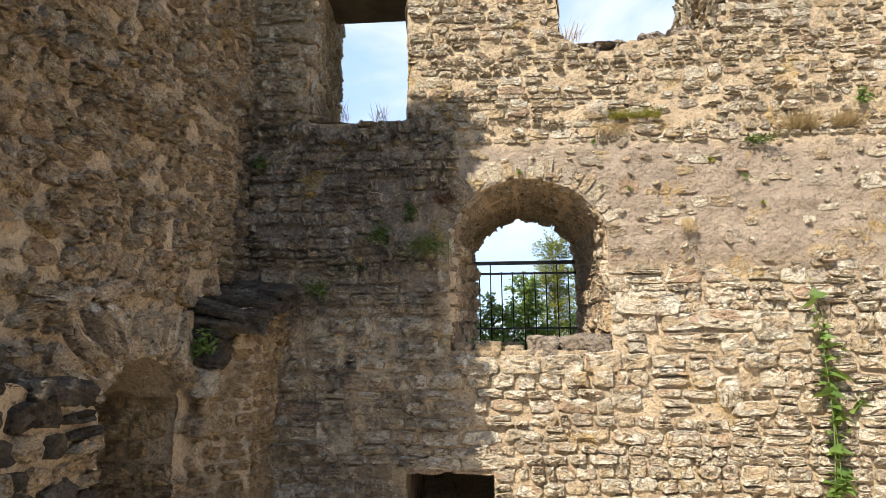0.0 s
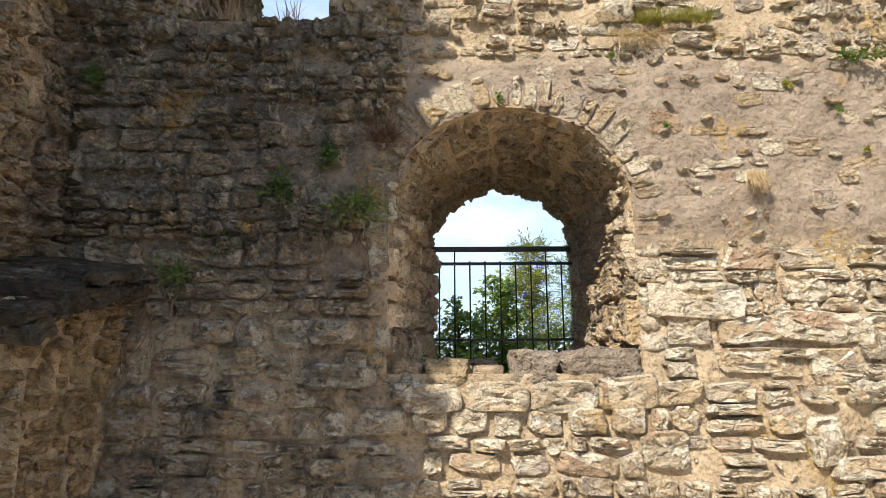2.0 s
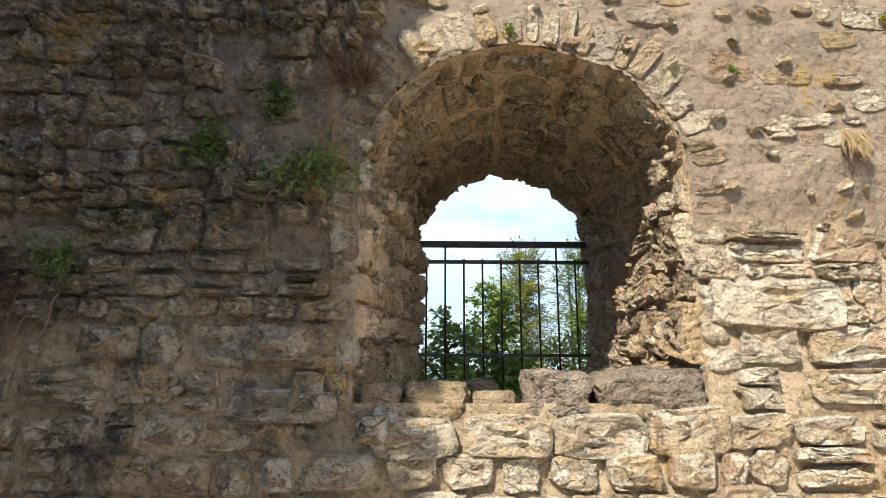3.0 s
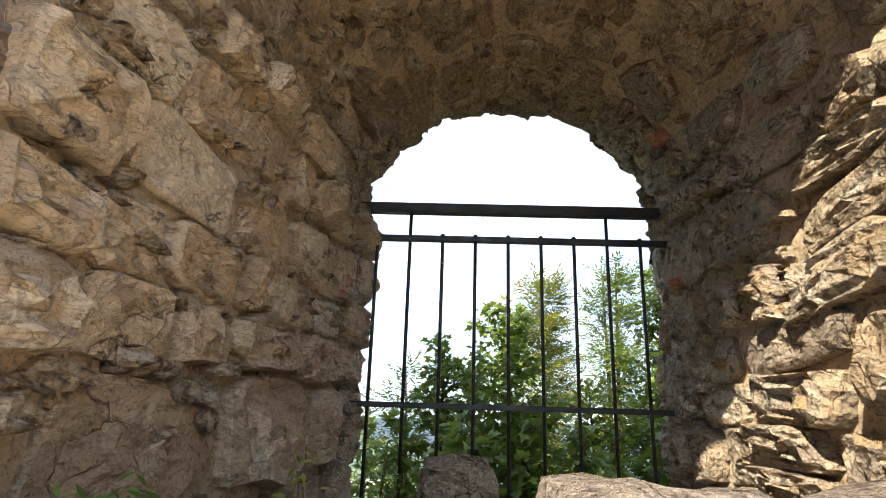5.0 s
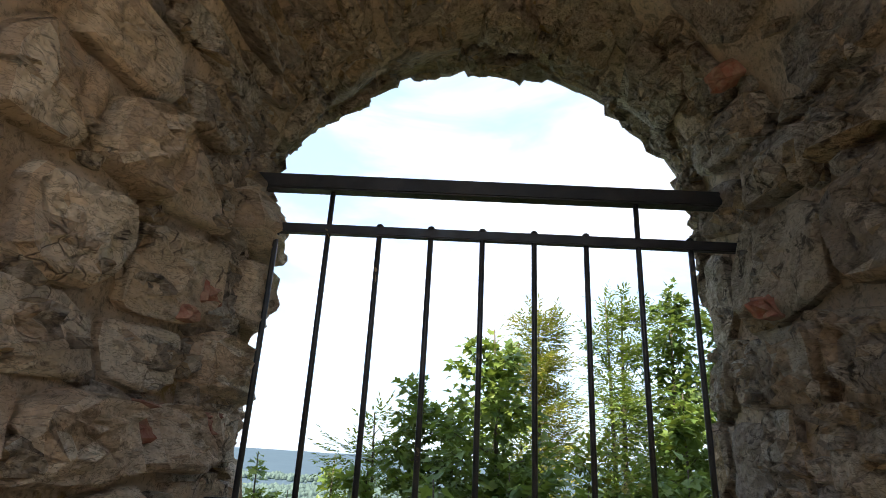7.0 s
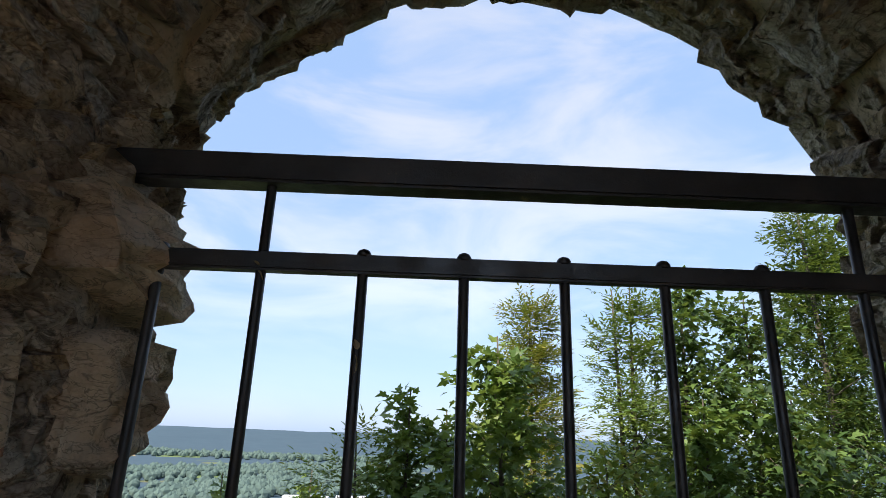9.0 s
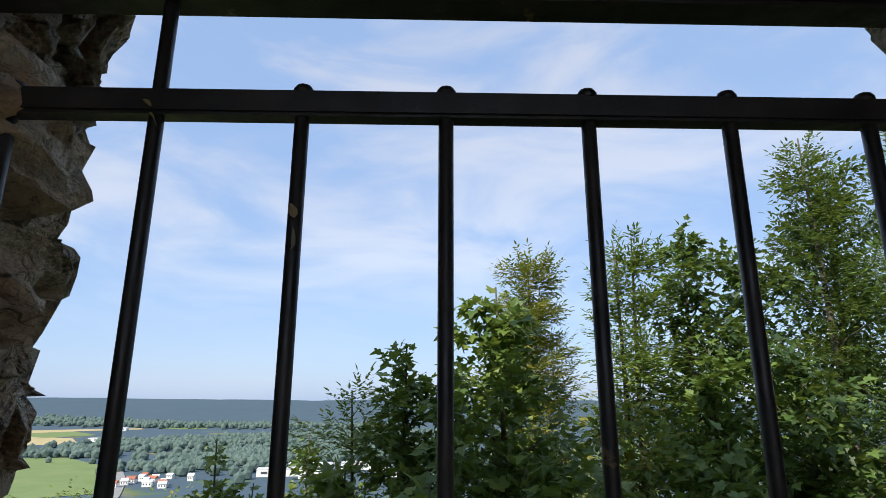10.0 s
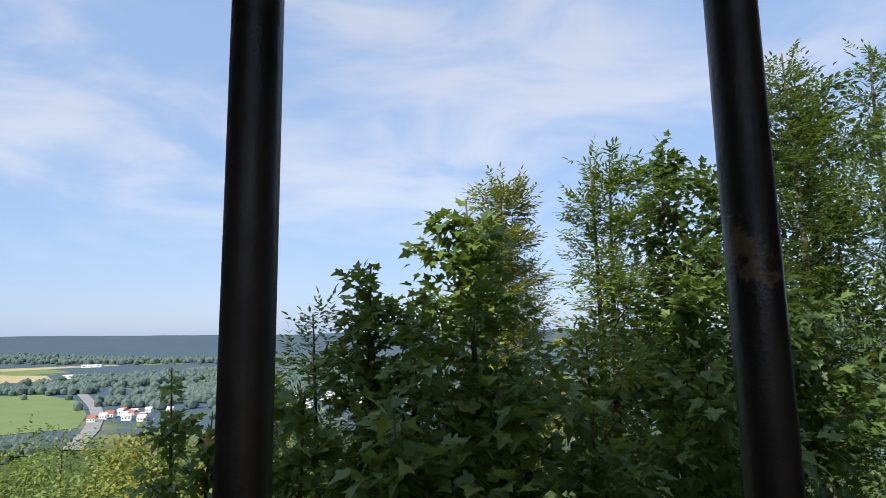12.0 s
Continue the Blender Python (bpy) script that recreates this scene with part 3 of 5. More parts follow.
def plain_sheet(name, corners, material, parent, n=24, rough=0.03):
    """A rough quad between four corners."""
    a, b, c, d = (Vector(p) for p in corners)
    normal = (b - a).cross(d - a).normalized()
    verts = []
    for i in range(n + 1):
        for j in range(n + 1):
            p = a.lerp(b, i / n).lerp(d.lerp(c, i / n), j / n)
            verts.append(p + normal * rough * fbm(p.x * 2, p.y * 2, p.z * 2, 4))
    faces = [(i * (n + 1) + j, (i + 1) * (n + 1) + j, (i + 1) * (n + 1) + j + 1, i * (n + 1) + j + 1) for i in range(n) for j in range(n)]
    return solid(name, verts, faces, material, parent)


BACK = WEST - 2.8
plain_sheet("broken_end", ((WEST + 0.02, WEST_END, 2.0), (BACK, WEST_END, 2.0), (BACK, WEST_END, 7.7), (WEST + 0.02, WEST_END, 7.7)), mortar_brown, wall_west)
plain_sheet("outer_face", ((BACK, OUTER, -0.5), (BACK, -3.4, -0.5), (BACK, -3.4, 6.35), (BACK, OUTER, 6.35)), mortar_brown, wall_west)
plain_sheet("outer_face", ((BACK, -3.4, -0.5), (BACK, WEST_END, -0.5), (BACK, WEST_END, 7.7), (BACK, -3.4, 6.35)), mortar_brown, wall_west)
plain_sheet("outer_face", ((BACK, WEST_END, -0.5), (BACK, -9, -0.5), (BACK, -9, 2.2), (BACK, WEST_END, 2.2)), mortar_brown, wall_west)
plain_sheet("wall_cap", ((BACK, OUTER, 6.32), (BACK, -3.4, 6.32), (WEST, -3.4, 6.32), (WEST, OUTER, 6.32)), mortar_brown, wall_west, 24, 0.08)
plain_sheet("wall_cap", ((BACK, -3.4, 6.32), (BACK, WEST_END, 7.68), (WEST, WEST_END, 7.68), (WEST, -3.4, 6.32)), mortar_brown, wall_west, 24, 0.06)
plain_sheet("stump_cap", ((BACK, WEST_END, 2.2), (BACK, -9, 2.2), (WEST, -9, 2.2), (WEST, WEST_END, 2.2)), mortar_brown, wall_west, 24, 0.12)
# the passage under the arch
v = []
for x in (WEST - 0.02, WEST - 2.6):
    v += [(x, ARCH_Y - ARCH_HALF - 0.03, 0.0), (x, ARCH_Y - ARCH_HALF - 0.03, ARCH_Z)]
    v += [(x, ARCH_Y - (ARCH_HALF + 0.03) * math.cos(math.pi * k / 10), ARCH_Z + (ARCH_RISE + 0.03) * math.sin(math.pi * k / 10)) for k in range(1, 10)]
    v += [(x, ARCH_Y + ARCH_HALF + 0.03, ARCH_Z), (x, ARCH_Y + ARCH_HALF + 0.03, 0.0)]
k = len(v) // 2
solid("arch_passage", v, [(i, i + 1, k + i + 1, k + i) for i in range(k - 1)] + [tuple(range(k, 2 * k))], mortar_brown, wall_west)

# ---- ground of the courtyard, and unseen walls added to close it and bounce light ----
def yard(x, y):
    s = max(0.0, min(1.0, (y + 4.6) / 2.4))
    return 0.62 + 0.16 * s * s * (3 - 2 * s) + 0.03 * fbm(x * 1.2, y * 1.2, 0, 4)


nx, ny = 70, 70
v = [Vector((-3.0 + 9.2 * i / nx, -9.6 + 8.3 * j / ny, 0)) for i in range(nx + 1) for j in range(ny + 1)]
for p in v:
    p.x, p.y = p.x * 1.035, p.y * 1.045
    p.z = yard(p.x, p.y)
f = [(i * (ny + 1) + j, (i + 1) * (ny + 1) + j, (i + 1) * (ny + 1) + j + 1, i * (ny + 1) + j + 1) for i in range(nx) for j in range(ny)]
tagged(solid("floor", v, f, earth), "trodden earth floor of the ruined hall", "floor", kind="structure")
wall_south = tagged(set_out(new("wall_south")), "unseen low plain wall added to close the courtyard, pale to bounce light", "wall", kind="structure")
plain_sheet("mortar_face", ((-5.4, -9.2, -0.3), (6.0, -9.2, -0.3), (6.0, -9.2, 2.6), (-5.4, -9.2, 2.6)), plaster_bounce, wall_south, 40, 0.06)
plain_sheet("wall_cap", ((-5.4, -9.2, 2.6), (6.0, -9.2, 2.6), (6.0, -9.8, 2.6), (-5.4, -9.8, 2.6)), mortar_pale, wall_south, 20, 0.06)
wall_east = tagged(set_out(new("wall_east")), "unseen plain wall added to close the courtyard, pale to bounce light", "wall", kind="structure")
plain_sheet("mortar_face", ((6.0, FACE, -0.3), (6.0, FACE, 5.0), (6.0, -9.4, 5.0), (6.0, -9.4, -0.3)), plaster_bounce, wall_east, 40, 0.06)

# ---- railing in the window ----
railing = empty("railing", "black painted iron window railing with round vertical bars", "railing", (0, 0, RAIL_FOOT))
BAR = 0.13


def at_base(verts, base):
    return [Vector(p) - Vector(base) for p in verts]


def rail_part(name, verts, faces, label="", smooth=True):
    return solid(name, at_base(verts, railing.location), faces, iron, railing, label, smooth)


bm = bevelled_box(-0.66, 0.70, -0.02, 0.02, 3.205, 3.247, 0.004)
bmesh.ops.translate(bm, vec=-railing.location, verts=bm.verts)
part("top_rail", bm, iron, railing, "chipped rectangular black top rail")
for name, z, w, h in (("upper_rail", 3.10, 0.011, 0.0125), ("lower_rail", 2.457, 0.009, 0.010)):
    bm = bevelled_box(-0.68, 0.72, -w, w, z - h, z + h, 0.003)
    bmesh.ops.translate(bm, vec=-railing.location, verts=bm.verts)
    part(name, bm, iron, railing)
for i in range(-1, 10):
    x = (i - 4) * BAR
    if abs(x) > 0.6:
        continue
    top = 3.21 if i in (1, 7) else 3.116
    v, f = tube([(x, 0, RAIL_FOOT - 0.02), (x, 0, top - 0.006), (x, 0, top)], [0.0068, 0.0068, 0.004], 12)
    rail_part("bar", v, f)
    if i not in (1, 7):
        v, f = tube([(x, 0, 3.110), (x, 0, 3.116), (x, 0, 3.120), (x, 0, 3.122)], [0.0095, 0.0095, 0.007, 0.003], 12)
        rail_part("rivet", v, f)


# ---- stones of the walls ----
def lay(name, wall, shapes, material, singles, label, nearest):
    """The stones nearest to a place as parts of the wall, the rest joined."""
    shapes = sorted(shapes, key=lambda s: (sum((Vector(p) for p in s[0][:8]), Vector()) / 8 - nearest).length)
    for v, f in shapes[:singles]:
        ob = new(name, mesh_of(name, v, f, material, True, 24))
        ob.parent = wall
    if shapes[singles:]:
        v, f = join(shapes[singles:])
        rest = solid(name + "_work", v, f, material, wall, "", True, 24)
        tagged(rest, label, kind="stuff")


rng = random.Random(11)
face_stones, ring_stones, dark_stones = [], [], []


def clear_of(outline, depth, gap=0.012):
    return all(depth(u, v) > gap for u, v in outline)


def drawn_out(outline, depth, cu, cv, gap=0.006):
    """Corners that would hang into an opening are drawn back to its edge."""
    out = []
    for u, v in outline:
        for k in range(9):
            if depth(u, v) > gap:
                break
            u, v = u + (cu - u) * 0.18, v + (cv - v) * 0.18
        out.append((u, v))
    return out


def near_ring(x, z):
    """In the ring of voussoirs over the niche."""
    return z > 2.95 and 0 < niche_depth(x, z) < 0.2


# Named stones that stand out: the long boulder by the niche, the blocks under the sill, the quoins of the upper window.
BOULDERS = (
    (0.93, 2.44, 0.56, 0.235, 0.06, -0.06), (0.18, 1.93, 0.36, 0.17, 0.05, 0.0), (-0.17, 1.93, 0.36, 0.16, 0.045, 0.02),
    (0.52, 1.96, 0.33, 0.20, 0.045, 0.0), (-0.53, 1.92, 0.34, 0.16, 0.04, 0.0), (-1.03, 2.04, 0.42, 0.13, 0.045, -0.03),
    (-0.93, 2.27, 0.19, 0.18, 0.03, 0.0), (-1.28, 2.27, 0.24, 0.17, 0.035, 0.0), (1.55, 2.52, 0.26, 0.18, 0.05, 0.0),
    (1.95, 2.24, 0.34, 0.24, 0.055, 0.05), (1.52, 2.30, 0.40, 0.17, 0.045, -0.05), (1.20, 2.12, 0.38, 0.14, 0.04, 0.0),
    (1.75, 2.02, 0.46, 0.11, 0.045, 0.0), (1.55, 1.70, 0.22, 0.26, 0.05, 0.15), (0.70, 1.66, 0.26, 0.20, 0.05, 0.0),
    (-2.33, 4.55, 0.42, 0.13, 0.06, 0.0), (-2.24, 4.72, 0.24, 0.15, 0.06, 0.0), (-2.33, 4.92, 0.44, 0.11, 0.05, 0.0),
    (-2.30, 5.10, 0.40, 0.16, 0.06, 0.0), (-2.34, 5.30, 0.40, 0.13, 0.05, 0.0), (-2.28, 5.48, 0.44, 0.15, 0.06, 0.0),
    (-2.32, 4.36, 0.36, 0.14, 0.05, 0.0), (-2.30, 5.66, 0.40, 0.14, 0.05, 0.0), (-2.40, 4.18, 0.36, 0.08, 0.06, 0.0),
    (-0.92, 1.12, 0.46, 0.14, 0.05, 0.0), (-0.50, 1.13, 0.36, 0.15, 0.05, 0.0), (-1.75, 1.36, 0.36, 0.34, 0.06, 0.0),
    (-1.28, 2.95, 0.12, 0.12, 0.05, 0.4), (2.42, 2.82, 0.16, 0.10, 0.06, 0.0), (2.32, 2.52, 0.34, 0.12, 0.05, 0.0),
)


def under_boulder(x, z, grow=0.8):
    return any(abs(x - b[0]) < b[2] / 2 * grow and abs(z - b[1]) < b[3] / 2 * grow for b in BOULDERS)


for cu, cv, w, h, proud, turn in BOULDERS:
    o = drawn_out(block(cu, cv, w, h, rng, 14, 0.07, 0.5, turn), north_depth, cu, cv)
    face_stones.append(stone_shape(o, north_map, proud, rng, 4))

ZONES = (  # x0, x1, z0, z1, heights, widths, share kept, proud
    (WEST, 6.0, -0.25, 2.72, (0.075, 0.18), (0.11, 0.38), 0.98, (0.020, 0.062)),
    (-0.72, 6.0, 2.72, 3.9, (0.08, 0.19), (0.14, 0.42), 0.6, (-0.012, 0.018)),
    (WEST, -0.72, 2.72, 4.2, (0.06, 0.15), (0.08, 0.26), 0.9, (0.020, 0.085)),
    (-1.2, 6.0, 3.9, TOP, (0.05, 0.12), (0.09, 0.26), 0.84, (0.006, 0.040)),
    (WEST, -1.2, 4.2, TOP, (0.07, 0.14), (0.10, 0.26), 0.9, (0.020, 0.060)),
)
for x0, x1, z0, z1, hs, ws, share, prouds in ZONES:
    for cu, cv, w, h in courses(x0, x1, z0, z1, hs, ws, rng):
        if rng.random() > share or cv > z1 + 0.05 or not x0 < cu < x1 or under_boulder(cu, cv) or near_ring(cu, cv):
            continue
        if north_depth(cu, cv) < 0.015:
            continue
        shrink = rng.uniform(0.88, 1.01) if share > 0.8 else rng.uniform(0.65, 1.0)
        near = cu < 2.8 and 0.8 < cv < 5.8
        o = block(cu, cv, w * shrink - 0.012, h * shrink - 0.008, rng, 13 if near else 8, 0.12, rng.uniform(0.32, 0.6), rng.gauss(0, 0.06))
        o = drawn_out(o, north_depth, cu, cv)
        face_stones.append(stone_shape(o, north_map, rng.uniform(*prouds), rng, 3 if near else 2))
    # Small chips wedged into the joints.
    area = (min(x1, 3.2) - x0) * (z1 - z0)
    for k in range(int(area * (22 if share > 0.5 else 16))):
        cu, cv = rng.uniform(x0, min(x1, 3.2)), rng.uniform(z0, min(z1, 5.9))
        if north_depth(cu, cv) > 0.03 and not under_boulder(cu, cv, 1.0):
            s = rng.uniform(0.02, 0.06)
            face_stones.append(stone_shape(block(cu, cv, s * rng.uniform(1.0, 2.2), s, rng, 7, 0.25, 0.8, rng.gauss(0, 0.35)), north_map, rng.uniform(0.012, 0.04), rng, 1))

# voussoirs round the niche's arch
left, right, spring, crown = niche_at(FACE)
cx, half = (left + right) / 2, (right - left) / 2
t = math.pi * 0.02
while t < math.pi * 0.985:
    wide = rng.uniform(0.05, 0.12)
    step = wide / 0.66
    a = t + step / 2
    long = rng.uniform(0.16, 0.25) if 0.2 < a / math.pi < 0.8 else rng.uniform(0.12, 0.2)
    r0 = 0.015
    base = Vector((cx + half * math.cos(a), spring + (crown - spring) * math.sin(a)))
    way = Vector((math.cos(a) * 0.9, math.sin(a) * 1.1)).normalized()
    mid = base + way * (r0 + long / 2)
    o = block(mid.x, mid.y, long, wide * 0.94, rng, 10, 0.10, 0.45, math.atan2(way.y, way.x))
    ring_stones.append(stone_shape(o, north_map, rng.uniform(0.004, 0.024), rng, 3))
    t += step
# Split near the shadow edge: the sunlit side gets the raised tones.
low_right = [s for s in face_stones if s[0][0].x > -0.75 and s[0][0].z < 2.72]
others = [s for s in face_stones if not (s[0][0].x > -0.75 and s[0][0].z < 2.72)]
lay("stone", wall_north, low_right, stone_white_lit, 150, "white limestone rubble laid in uneven courses, tones raised as sunlight", Vector((0.4, FACE, 2.2)))
lay("stone", wall_north, others + ring_stones, stone_pale, 145, "rough pale limestone rubble laid in uneven courses", Vector((-0.2, FACE, 3.2)))

# stones of the niche: jambs in courses, the vault in rows
niche_stones, jamb_stones = [], []
GIRTH = 4.6
for cu, cv, w, h in courses(FACE + 0.02, OUTER, 0.0, GIRTH, (0.15, 0.32), (0.20, 0.50), rng, 0.03):
    s = cv / GIRTH
    if not 0.01 < s < 0.99 or not FACE < cu < OUTER:
        continue
    vault = JAMB_PART < s < 1 - JAMB_PART
    if vault:
        w, h = w * 0.8, h * 0.8
    o = block(cu, s, w * rng.uniform(0.84, 0.99), (h * rng.uniform(0.84, 0.99)) / GIRTH, rng, 14, 0.13, rng.uniform(0.4, 0.65), rng.gauss(0, 0.02))
    o = [(max(FACE + 0.004, min(OUTER, a)), max(0.0, min(1.0, b))) for a, b in o]
    (jamb_stones if s < JAMB_PART else niche_stones).append(stone_shape(o, niche_map, rng.uniform(0.015, 0.065) if vault else rng.uniform(0.020, 0.075), rng, 5, 0.03, 0.42))
for k in range(700):
    cu, s = rng.uniform(FACE + 0.02, OUTER - 0.02), rng.uniform(0.02, 0.98)
    size = rng.uniform(0.025, 0.07)
    niche_stones.append(stone_shape(block(cu, s, size * rng.uniform(1, 2), size / GIRTH, rng, 8, 0.25, 0.8), niche_map, rng.uniform(0.015, 0.045), rng, 2))
# ragged stones that hang into the outer opening
for y, count, lo, hi in ((OUTER - 0.05, 46, 0.01, 0.055), (OUTER - 0.17, 40, 0.01, 0.045), (-0.10, 40, 0.01, 0.035)):
    for k in range(count):
        s = 0.05 + 0.9 * (k + rng.uniform(-0.3, 0.3)) / count
        o = block(y + rng.uniform(-0.03, 0.03), s, rng.uniform(0.10, 0.2), rng.uniform(0.07, 0.15) / GIRTH, rng, 10, 0.16, 0.6)
        niche_stones.append(stone_shape(o, niche_map, rng.uniform(lo, hi), rng, 3))
lay("jamb_stone", wall_north, jamb_stones, stone_jamb_lit, 60, "cream limestone blocks of the niche's left jamb, lightened for missing bounced light", Vector((-0.6, -0.6, 2.6)))
lay("niche_stone", wall_north, niche_stones, stone_vault, 280, "brown rubble of the niche's jambs and vault", Vector((0.0, -0.6, 2.9)))

# red bricks let into the niche's jamb
for y, z, w, h in ((-0.28, 2.43, 0.20, 0.085), (-0.06, 2.43, 0.17, 0.080), (-0.14, 2.70, 0.07, 0.07), (-0.20, 2.64, 0.05, 0.04)):
    s = (z - NICHE_FLOOR) / (niche_at(y)[2] - NICHE_FLOOR) * JAMB_PART
    v, f = stone_shape(block(y, s, w, h / GIRTH, rng, 12, 0.05, 0.3), niche_map, 0.035, rng, 4)
    solid("brick", v, f, brick_red, wall_north, "broken red brick")
for y, z, w, h in ((-0.16, 2.72, 0.06, 0.06), (-0.2, 3.30, 0.09, 0.06)):
    s = 1 - (z - NICHE_FLOOR) / (niche_at(y)[2] - NICHE_FLOOR) * JAMB_PART
    v, f = stone_shape(block(y, min(s, 0.99), w, h / GIRTH, rng, 12, 0.05, 0.4), niche_map, 0.045, rng, 3)
    solid("brick", v, f, brick_red, wall_north, "broken red brick")


def rock(name, at, size, material, label, category, seed, parent=None, lumps=0.28, turn=0.0, cuts=3):
    """A loose rock: a lumpy mass with broken faces."""
    bm = bmesh.new()
    bmesh.ops.create_icosphere(bm, subdivisions=cuts, radius=1.0)
    for vert in bm.verts:
        c = vert.co.normalized()
        box = max(abs(c.x), abs(c.y), abs(c.z)) ** 0.8
        r = (1 / box) * 0.86 * (1 + lumps * fbm(c.x * 1.6 + seed, c.y * 1.6, c.z * 1.6, 4))
        vert.co = c * r
    bmesh.ops.scale(bm, vec=Vector(size) / 2, verts=bm.verts)
    bmesh.ops.rotate(bm, matrix=Matrix.Rotation(turn, 3, "Z"), verts=bm.verts)
    ob = part(name, bm, material, parent, "", True)
    ob.location = at
    if not parent:
        tagged(ob, label, category)
    return ob


# stones that turn the corner at the niche's mouth
for side, x in ((-1, NICHE[0][1]), (1, NICHE[0][2])):
    z = 2.16
    while z < 3.2:
        h = rng.uniform(0.09, 0.19)
        d, w = rng.uniform(0.16, 0.34), rng.uniform(0.12, 0.26)
        rock("corner_stone", (x + side * (w * 0.5 - rng.uniform(0.005, 0.03)), FACE + d * 0.5 - rng.uniform(0.025, 0.05), z + h / 2), (w, d, h * 1.08), stone_pale, "", "", rng.uniform(0, 300), wall_north, 0.16)
        z += h
arch_a = 0.05
while arch_a < 0.96:
    t = math.pi * arch_a
    p = Vector((cx + (half + 0.035) * math.cos(t), FACE + 0.07, spring + (crown - spring + 0.035) * math.sin(t)))
    s = rng.uniform(0.08, 0.15)
    edge = rock("corner_stone", p, (s, 0.2, s), stone_pale, "", "", rng.uniform(0, 300), wall_north, 0.25)
    edge.rotation_euler = (0, rng.uniform(-1, 1), 0)
    arch_a += s / 2.1

stone_grey = make_stone("coarse_grey_tufa", ((0.0, (0.36, 0.30, 0.25)), (0.5, (0.42, 0.35, 0.29))), 1.5, crusted=False)
# rough masonry that carries the sill stones
v, f = [], []
for i in range(29):
    for j, (y, z) in enumerate(((FACE + 0.01, 1.80), (FACE + 0.01, 1.97), (FACE + 0.06, 2.0), (FACE + 0.2, 1.99), (FACE + 0.33, 1.96), (FACE + 0.36, 1.80))):
        x = -0.86 + 1.6 * i / 28
        v.append((x, y, z + 0.02 * fbm(x * 5, y * 5, z, 3)))
f = [(i * 6 + j, i * 6 + j + 1, (i + 1) * 6 + j + 1, (i + 1) * 6 + j) for i in range(28) for j in range(5)]
solid("sill", v, f, mortar_pale, wall_north)
SILL = ((-0.66, 2.05, 0.21, 0.20, 0.17), (-0.44, 2.05, 0.28, 0.24, 0.20), (-0.21, 2.03, 0.20, 0.22, 0.15), (0.04, 2.07, 0.31, 0.26, 0.25),
        (0.40, 2.07, 0.52, 0.30, 0.26))
for k, (x, z, w, d, h) in enumerate(SILL):
    rock("sill_stone", (x, FACE + 0.08, z), (w, d, h), stone_grey if k > 2 else stone_pale, "", "", 3.0 + k * 7, wall_north, 0.2)
for k, (x, y, z, w, d, h) in enumerate(((-0.19, -0.32, 2.16, 0.26, 0.22, 0.26), (-0.02, -0.42, 2.09, 0.18, 0.18, 0.16), (0.34, -0.55, 2.10, 0.52, 0.40, 0.22), (0.12, -0.36, 2.08, 0.2, 0.2, 0.16),
                                      (-0.42, -0.5, 2.05, 0.3, 0.24, 0.2), (-0.3, -1.0, 2.03, 0.24, 0.24, 0.15), (0.05, -0.95, 2.03, 0.3, 0.26, 0.16), (0.42, -1.05, 2.04, 0.28, 0.24, 0.18))):
    rock("loose_stone", (x, y, z + 0.03), (w, d, h), stone_white_lit, "pale loose limestone lying on the niche floor", "stone", 50.0 + k * 5, None, 0.3, k * 0.7)

# ---- stones of the shaded wall ----
west_stones = []
for cu, cv, w, h in courses(WEST_END + 0.02, FACE + 0.1, -0.2, 7.7, (0.06, 0.16), (0.08, 0.26), rng, 0.16):
    if rng.random() > 0.88 or west_depth(cu, cv) < 0.02 or cv > west_top(cu) - 0.06:
        continue
    d = west_depth(cu, cv)
    if cv > ARCH_Z - 0.1 and d < 0.42 and cv < 2.3 and abs(cu - ARCH_Y) < 0.8:
        continue
    shrink = rng.uniform(0.7, 1.0)
    o = block(cu, cv, w * shrink - 0.01, h * shrink - 0.006, rng, 10, 0.2, rng.uniform(0.5, 0.8), rng.gauss(0.0, 0.28))
    west_stones.append(stone_shape(drawn_out(o, west_depth, cu, cv), west_map, rng.uniform(0.015, 0.095), rng, 3))
for k in range(700):
    cu, cv = rng.uniform(-4.4, FACE), rng.uniform(1.6, 5.8)
    if west_depth(cu, cv) > 0.05:
        s = rng.uniform(0.02, 0.06)
        west_stones.append(stone_shape(block(cu, cv, s * rng.uniform(1, 2), s, rng, 7, 0.25, 0.8, rng.gauss(0, 0.5)), west_map, rng.uniform(0.015, 0.045), rng, 1))
lay("stone", wall_west, west_stones, stone_brown, 285, "brown rubble stones set in lime mortar", Vector((WEST, -2.6, 2.8)))

# fan of flat voussoirs over the passage, with a levelling course above
fan = []
a = math.pi * 0.06
while a < math.pi * 0.96:
    wide = rng.uniform(0.08, 0.135)
    base = Vector((ARCH_Y - ARCH_HALF * math.cos(a), ARCH_Z + ARCH_RISE * math.sin(a)))
    long = min(0.46, (2.22 - base.y) / max(0.35, math.sin(a)) * 0.92)
    way = Vector((-math.cos(a) * 0.75, max(0.45, math.sin(a)))).normalized()
    mid = base + way * long / 2
    fan.append(stone_shape(block(mid.x, mid.y, long, wide, rng, 12, 0.07, 0.5, math.atan2(way.y, way.x)), west_map, rng.uniform(0.06, 0.10), rng, 3))
    a += wide / 0.47
for k, (u, w) in enumerate(((-3.75, 0.5), (-3.28, 0.40), (-2.95, 0.22), (-2.72, 0.16))):
    fan.append(stone_shape(block(u, 2.15 + 0.25 * (u + 3.9), w, 0.12, rng, 12, 0.05, 0.4, 0.25), west_map, 0.06, rng, 3))
